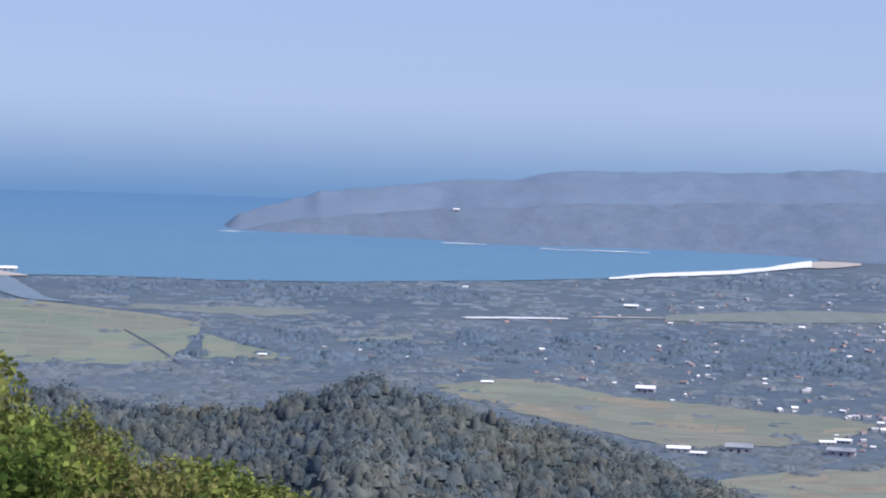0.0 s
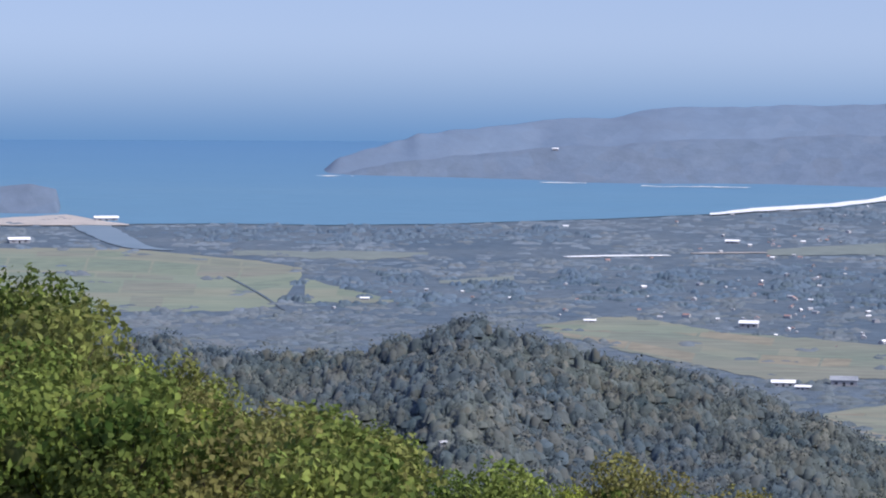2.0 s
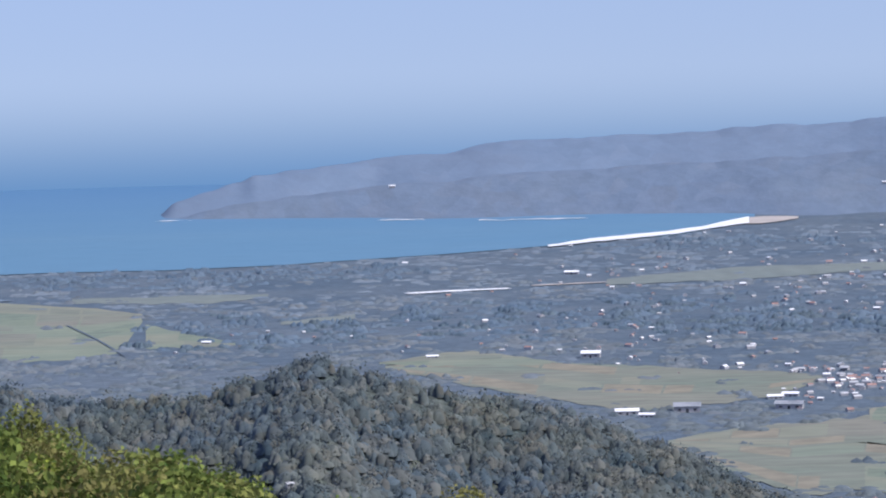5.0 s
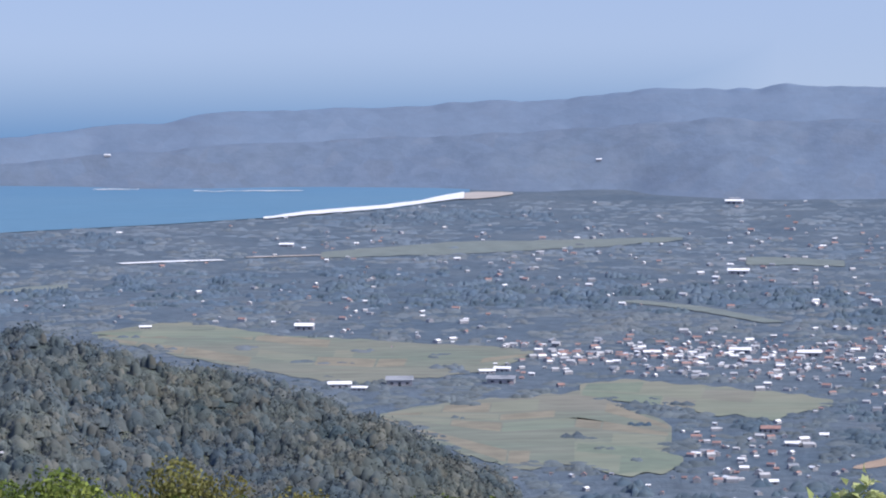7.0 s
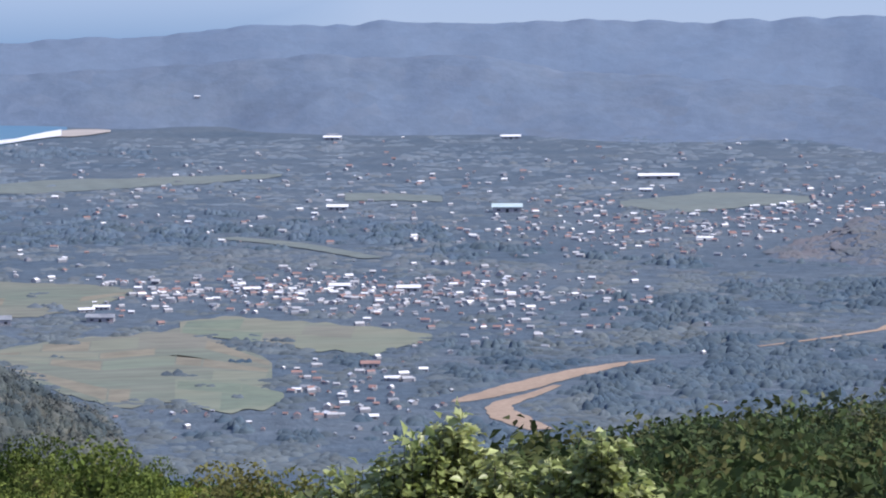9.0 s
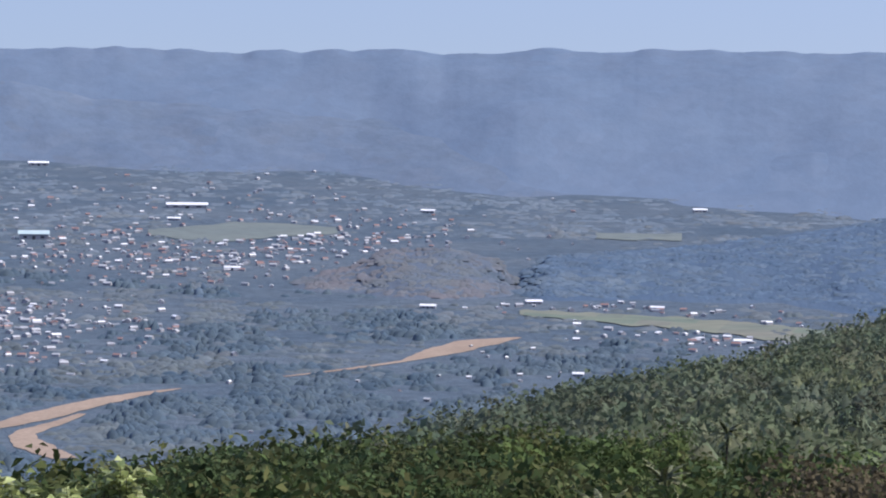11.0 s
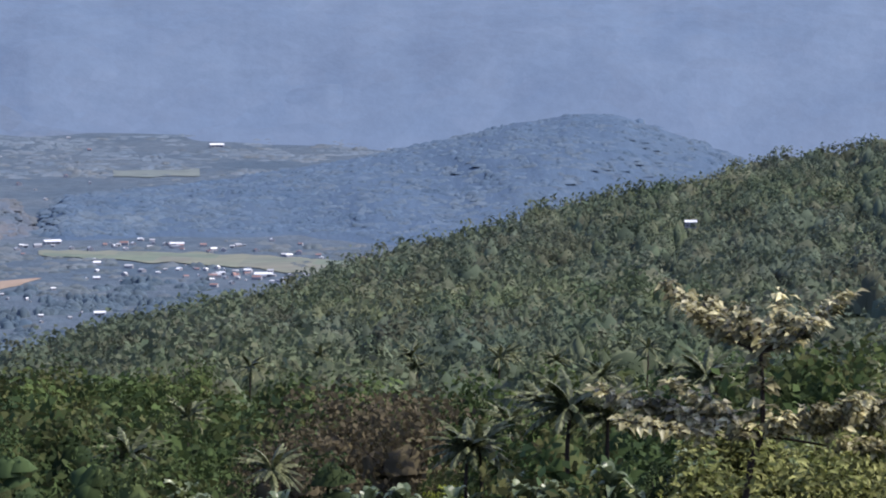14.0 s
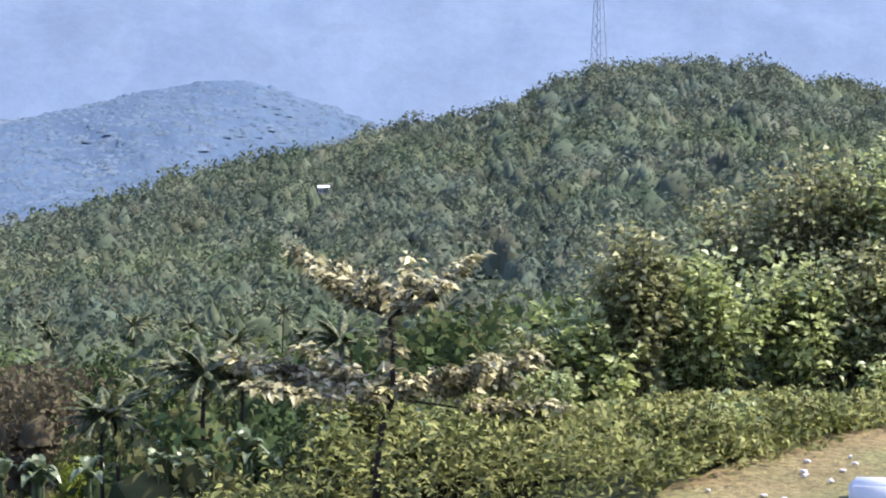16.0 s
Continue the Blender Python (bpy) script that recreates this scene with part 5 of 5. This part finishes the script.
# ---- near plants and the dirt verge ----
def leaves_mesh(name, pos, direction, normal, length, width, mat):
    """Pointed leaves folded along the midrib, drooping at the tip; one island each."""
    n = len(pos)
    d, nor = unit(direction), unit(normal)
    side = unit(np.cross(d, nor))
    nor = np.cross(side, d)
    L, W = np.asarray(length).reshape(-1, 1) * np.ones((n, 1)), np.asarray(width).reshape(-1, 1) * np.ones((n, 1))
    mid = pos + d * L * 0.5 - nor * L * 0.02
    tip = pos + d * L - nor * L * 0.22
    lft, rgt = mid + side * W + nor * W * 0.45, mid - side * W + nor * W * 0.45
    verts = np.stack([pos, lft, tip, rgt, mid], 1).reshape(-1, 3)
    k = np.arange(n)[:, None] * 5
    faces = np.concatenate([k + np.array([[0, 4, 2, 1]]), k + np.array([[0, 3, 2, 4]])], 1).reshape(-1)
    me = bpy.data.meshes.new(name)
    me.vertices.add(n * 5)
    me.vertices.foreach_set("co", verts.reshape(-1).astype(np.float32))
    me.loops.add(n * 8)
    me.loops.foreach_set("vertex_index", faces.astype(np.int32))
    me.polygons.add(n * 2)
    me.polygons.foreach_set("loop_start", np.arange(0, n * 8, 4, dtype=np.int32))
    me.materials.append(M[mat])
    me.update(calc_edges=True)
    return me


def shoots(name, az, r, z0, top, spread, count, per, length, mat, label, seed, category="shrub", droop=0.3, low=0.35, fall=1.2):
    """A shrub of many leafy shoots from one base: stems and a mass of leaves."""
    gen = np.random.default_rng(seed)
    t = tagged(new(name), label, category, "plants of the verge")
    t.matrix_basis = pose(*xyz(az, r, z0), 0, 0, -az)
    bm, pos, dirs = bmesh.new(), [], []
    tall = top - z0
    for k in range(count):
        a, q = gen.uniform(0, 2 * np.pi), np.sqrt(gen.random())
        end = np.array([math.cos(a) * q * spread, math.sin(a) * q * spread * 0.8, tall - fall * (0.8 * q ** 3 + gen.uniform(0, 0.75))])
        start = np.array([end[0] * 0.12, end[1] * 0.12, 0.0])
        knee = start * 0.4 + end * 0.6 + np.array([0, 0, tall * 0.08])
        limb_bm(bm, [start + np.array([0, 0, -0.6]), knee, end], 0.014, 0.005, 4)
        for i in range(per):
            s = low + (1 - low) * (i + gen.random()) / per
            p = knee + (end - knee) * (s - 0.6) / 0.4 if s > 0.6 else start + (knee - start) * s / 0.6
            out = unit(np.array([gen.normal(), gen.normal(), gen.uniform(-droop, 0.7)]))
            pos.append(p + out * gen.uniform(0.0, 0.22 * spread)), dirs.append(out)
    tagged(part("branchwork", bm_mesh("branchwork", bm, M["bark"], True), t), kind="stuff")
    pos, dirs = np.array(pos), np.array(dirs)
    n = len(pos)
    nor = np.array([0, 0, 1.0]) + 0.5 * gen.normal(size=(n, 3))
    ln = length * gen.uniform(0.7, 1.25, n)
    tagged(part("foliage", leaves_mesh("foliage", pos, dirs, nor, ln, ln * 0.31, mat), t), kind="stuff")
    return t


def seen(el, r):
    return EYE + r * math.tan(radians(el))


for i, (az, r, el, spread, count, label) in enumerate(((12.8, 38.5, -7.28, 0.42, 44, "bright green young tree with upright leafy shoots"), (12.2, 38.2, -7.75, 0.5, 40, "lower leafy young tree with bright shoots"),
                                                       (13.6, 38.3, -7.95, 0.5, 40, "leafy young tree with pale glossy leaves"), (15.45, 38.0, -7.55, 0.3, 34, "slim young tree with upright leafy shoots"),
                                                       (14.8, 38.2, -7.85, 0.5, 44, "bright leafy young tree beside a slim one"), (11.2, 39.0, -8.2, 0.55, 44, "low bushy young tree with glossy leaves"), (15.9, 38.4, -8.3, 0.4, 30, "low leafy young tree on the slope"), (10.4, 39.2, -8.75, 0.5, 30, "small leafy young tree low on the slope"))):
    shoots("young_tree", az, r, ground_z(az, r), seen(el, r), spread, count, 44, 0.16, "near_leaf", label, 61 + i, "tree", low=0.72, fall=0.8)
for i, (az, r, el, spread, count, mat) in enumerate(((37.5, 50, -7.0, 0.75, 26, "near_leaf"), (38.5, 50.5, -6.35, 0.8, 30, "near_leaf"), (39.4, 51, -5.15, 0.7, 40, "near_leaf"), (40.5, 51.5, -5.6, 0.9, 40, "near_leaf"),
                                                     (41.3, 60, -4.6, 1.1, 44, "near_leaf"), (42.2, 52.5, -5.7, 1.0, 44, "near_leaf"), (43.4, 53, -5.5, 1.0, 44, "near_leaf"), (44.7, 53, -5.4, 1.1, 40, "near_leaf"), (42.6, 60, -3.9, 1.2, 70, "near_leaf"), (44.2, 60, -3.6, 1.3, 70, "near_leaf"), (46.0, 53, -5.2, 1.1, 36, "near_leaf"))):
    shoots("shrub", az, r, ground_z(az, r), seen(el, r), spread * 1.2, int(count * 1.5), 66, 0.165, mat if i % 2 else "shrub_leaf", "tall leafy green shrub beside the dirt verge", 70 + i, low=0.08)


def weeds():
    gen = np.random.default_rng(91)
    n = 26000
    az, r = gen.uniform(31.0, 46, n), gen.uniform(40.5, 51, n)
    r = np.where(az > 38.6, np.maximum(r, along(az, [(38.6, 40.2), (39.95, 42.4), (41.1, 44.6), (42.5, 47), (43.8, 49.1), (46, 50.6)])), r)
    r = r - np.where(az > 38.6, gen.exponential(0.45, n), 0.0)
    g = np.array([ground_z(a, q) for a, q in zip(az, r)])
    g += 0.05 * (az > 38.6)
    tops = EYE + r * np.tan(np.radians(along(az, [(31, -10.6), (33.2, -9.9), (34.4, -9.0), (35.6, -8.75), (38, -8.75), (39.5, -9.0), (40.9, -9.25), (42.5, -8.75), (44, -8.3), (46, -8.0)])))
    tops += np.array([0.65 * noise.noise(Vector((a * 1.3, q * 0.7, 0))) + 0.4 * noise.noise(Vector((a * 5, q * 2.0, 4))) for a, q in zip(az, r)]) + gen.exponential(0.09, n) - 0.12
    z = g + (np.maximum(tops - g, 0.15)) * gen.random(n) ** 0.5
    pos = np.stack([r * np.sin(np.radians(az)), r * np.cos(np.radians(az)), z], 1)
    d = np.stack([gen.normal(size=n), gen.normal(size=n), gen.uniform(-0.2, 1.4, n)], 1)
    ln = gen.uniform(0.09, 0.2, n)
    me = leaves_mesh("weeds", pos, d, np.array([0, -0.4, 1.0]) + 0.6 * gen.normal(size=(n, 3)), ln, ln * 0.2, "weed_leaf")
    tagged(new("weeds", me), "dense yellow-green weeds on the bank", "weeds", kind="stuff")


weeds()
for i in range(44):
    a = float(rng.uniform(33.6, 44.5))
    r = float(rng.uniform(44, 47)) if a < 40 else float(along(a, [(40, 43.2), (42.5, 47.6), (44.5, 50)]) + rng.uniform(0, 1.2))
    bank = float(along(a, [(33, -9.9), (34.4, -9.0), (35.6, -8.75), (38, -8.75), (39.5, -9.0), (40.9, -9.2), (42.5, -8.8), (44.5, -8.3)]))
    shoots("weed_clump", a, r, seen(bank, r) - 0.9, seen(bank + float(rng.uniform(0.0, 1.1)), r), float(rng.uniform(0.3, 0.7)), 24, 34, 0.13, "weed_leaf" if i % 3 else "near_leaf", "leafy yellow-green weeds rising from the bank", 200 + i, "weeds", low=0.2, fall=0.5)


def sapling():
    gen = np.random.default_rng(95)
    az0, r0 = 35.1, 42.0
    deg = r0 * radians(1.0)
    t = tagged(new("sapling"), "thin young tree with two tiers of broad shiny leaves", "tree")
    t.matrix_basis = pose(*xyz(az0, r0, EYE), 0, 0, -az0)

    def at(da, el, depth=0.0):
        return Vector((da * deg, depth, r0 * math.tan(radians(el))))
    bm = bmesh.new()
    zg = (ground_z(az0, r0) - EYE) / deg
    limb_bm(bm, [at(-0.15, zg - 0.3), at(-0.2, -10.3), at(-0.17, -9.5), at(-0.08, -8.8), at(0.12, -8.35), at(0.1, -7.4), at(0.03, -6.4)], 0.062, 0.022, 8)
    pos, dirs, big = [], [], []
    tiers = [(0.1, -8.35, e) for e in ((-2.8, -7.6), (-2.3, -7.95), (-1.5, -7.6), (-1.9, -7.75), (-0.9, -7.75), (2.7, -7.75), (3.1, -8.6), (1.9, -7.65), (2.3, -8.15), (1.1, -7.85), (0.5, -7.9), (-0.4, -8.0))]
    tiers += [(0.05, -6.95, e) for e in ((-1.65, -5.8), (-0.9, -6.05), (-1.2, -6.1), (0.4, -5.98), (1.55, -5.93), (1.0, -6.2), (-0.3, -6.1), (0.7, -6.15))]
    for a, e, (ea, ee) in tiers:
        depth = gen.uniform(-0.9, 0.9)
        p0, p2 = at(a, e), at(ea, ee, depth)
        p1 = (p0 + p2) / 2 + Vector((0, 0, -0.10))
        twig = bmesh.new()
        limb_bm(twig, [p0, p1, p2], 0.022, 0.008, 5)
        part("branch", bm_mesh("branch", twig, M["bark"], True), t)
        n = int(60 + 190 * abs(ea - a) / 2.8)
        for i in range(n):
            s = 0.35 + 0.65 * (i + gen.random()) / n
            p = (p0 * (1 - s) ** 2 + p1 * 2 * s * (1 - s) + p2 * s * s)
            pos.append(np.array(p) + gen.normal(size=3) * np.array([0.06, 0.06, 0.045]))
            dirs.append([gen.normal() + 0.4 * np.sign(ea), gen.normal(), gen.uniform(-0.5, 0.25)])
            big.append(gen.uniform(0.12, 0.22))
    for i in range(60):
        pos.append(np.array(at(0.08 + gen.uniform(-0.1, 0.1), gen.uniform(-8.2, -6.4))))
        dirs.append([gen.normal(), gen.normal(), gen.uniform(-0.5, 0.1)])
        big.append(gen.uniform(0.2, 0.32))
    part("trunk", bm_mesh("trunk", bm, M["bark"], True), t)
    big = np.array(big) * 0.95
    tagged(part("foliage", leaves_mesh("foliage", np.array(pos), np.array(dirs), np.array([0.15, -0.25, 1.0]) + 0.3 * gen.normal(size=(len(pos), 3)), big, big * 0.27, "teak_leaf_glinting"), t, "broad glossy leaves with painted glints and dark undersides"), kind="stuff")


sapling()


def verge():
    verts, faces = [], []
    n, m = 40, 8
    for i in range(n + 1):
        a = 38.6 + 10 * i / n
        far = along(a, [(38.6, 39.9), (39.95, 42.2), (41.1, 44.4), (42.6, 46.9), (43.8, 48.9), (48.6, 52)]) + 0.5 * noise.noise(Vector((a * 2.2, 0, 0)))
        for j in range(m + 1):
            r = 34 + (far - 34) * j / m
            verts.append(xyz(a, r, ground_z(a, r) + 0.05 + 0.03 * noise.noise(Vector((a * 3, r, 1)))))
    for i in range(n):
        for j in range(m):
            k = i * (m + 1) + j
            faces.append((k, k + m + 1, k + m + 2, k + 1)[::-1])
    tagged(new("dirt_verge", mesh_of("dirt_verge", verts, faces, M["dirt"], True)), "bare sandy dirt verge beside the shrubs", "ground", kind="structure")
    gen = np.random.default_rng(97)
    for k in range(16):
        a = float(gen.uniform(40.6, 44))
        r = float(gen.uniform(40.5, 40.3 + (a - 39.4) * 1.6))
        bm = bmesh.new()
        bmesh.ops.create_icosphere(bm, subdivisions=1, radius=0.05)
        for v in bm.verts:
            v.co = Vector((v.co.x * 1.4, v.co.y, v.co.z * 0.7)) * float(gen.uniform(0.6, 1.1))
        tagged(new("stone", bm_mesh("stone", bm, M["stone"])), "small pale stone lying on bare dirt", "stone", "stones on the dirt").matrix_basis = pose(*xyz(a, r, ground_z(a, r) + 0.08), 0, 0, float(gen.uniform(0, 360)))
    # plain block stands in for a white object of unclear kind
    bm = bmesh.new()
    box_bm(bm, -0.6, 0.6, -0.25, 0.25, -0.3, 0.24)
    bmesh.ops.bevel(bm, geom=bm.edges[:], offset=0.05, segments=3, affect="EDGES")
    tagged(new("concrete_block", bm_mesh("concrete_block", bm, M["white_roof"], True)), "plain white block standing in for an unidentified object", "block").matrix_basis = pose(*xyz(44.05, 41.6, ground_z(44.05, 41.6) + 0.06), 0, 0, -50)


verge()
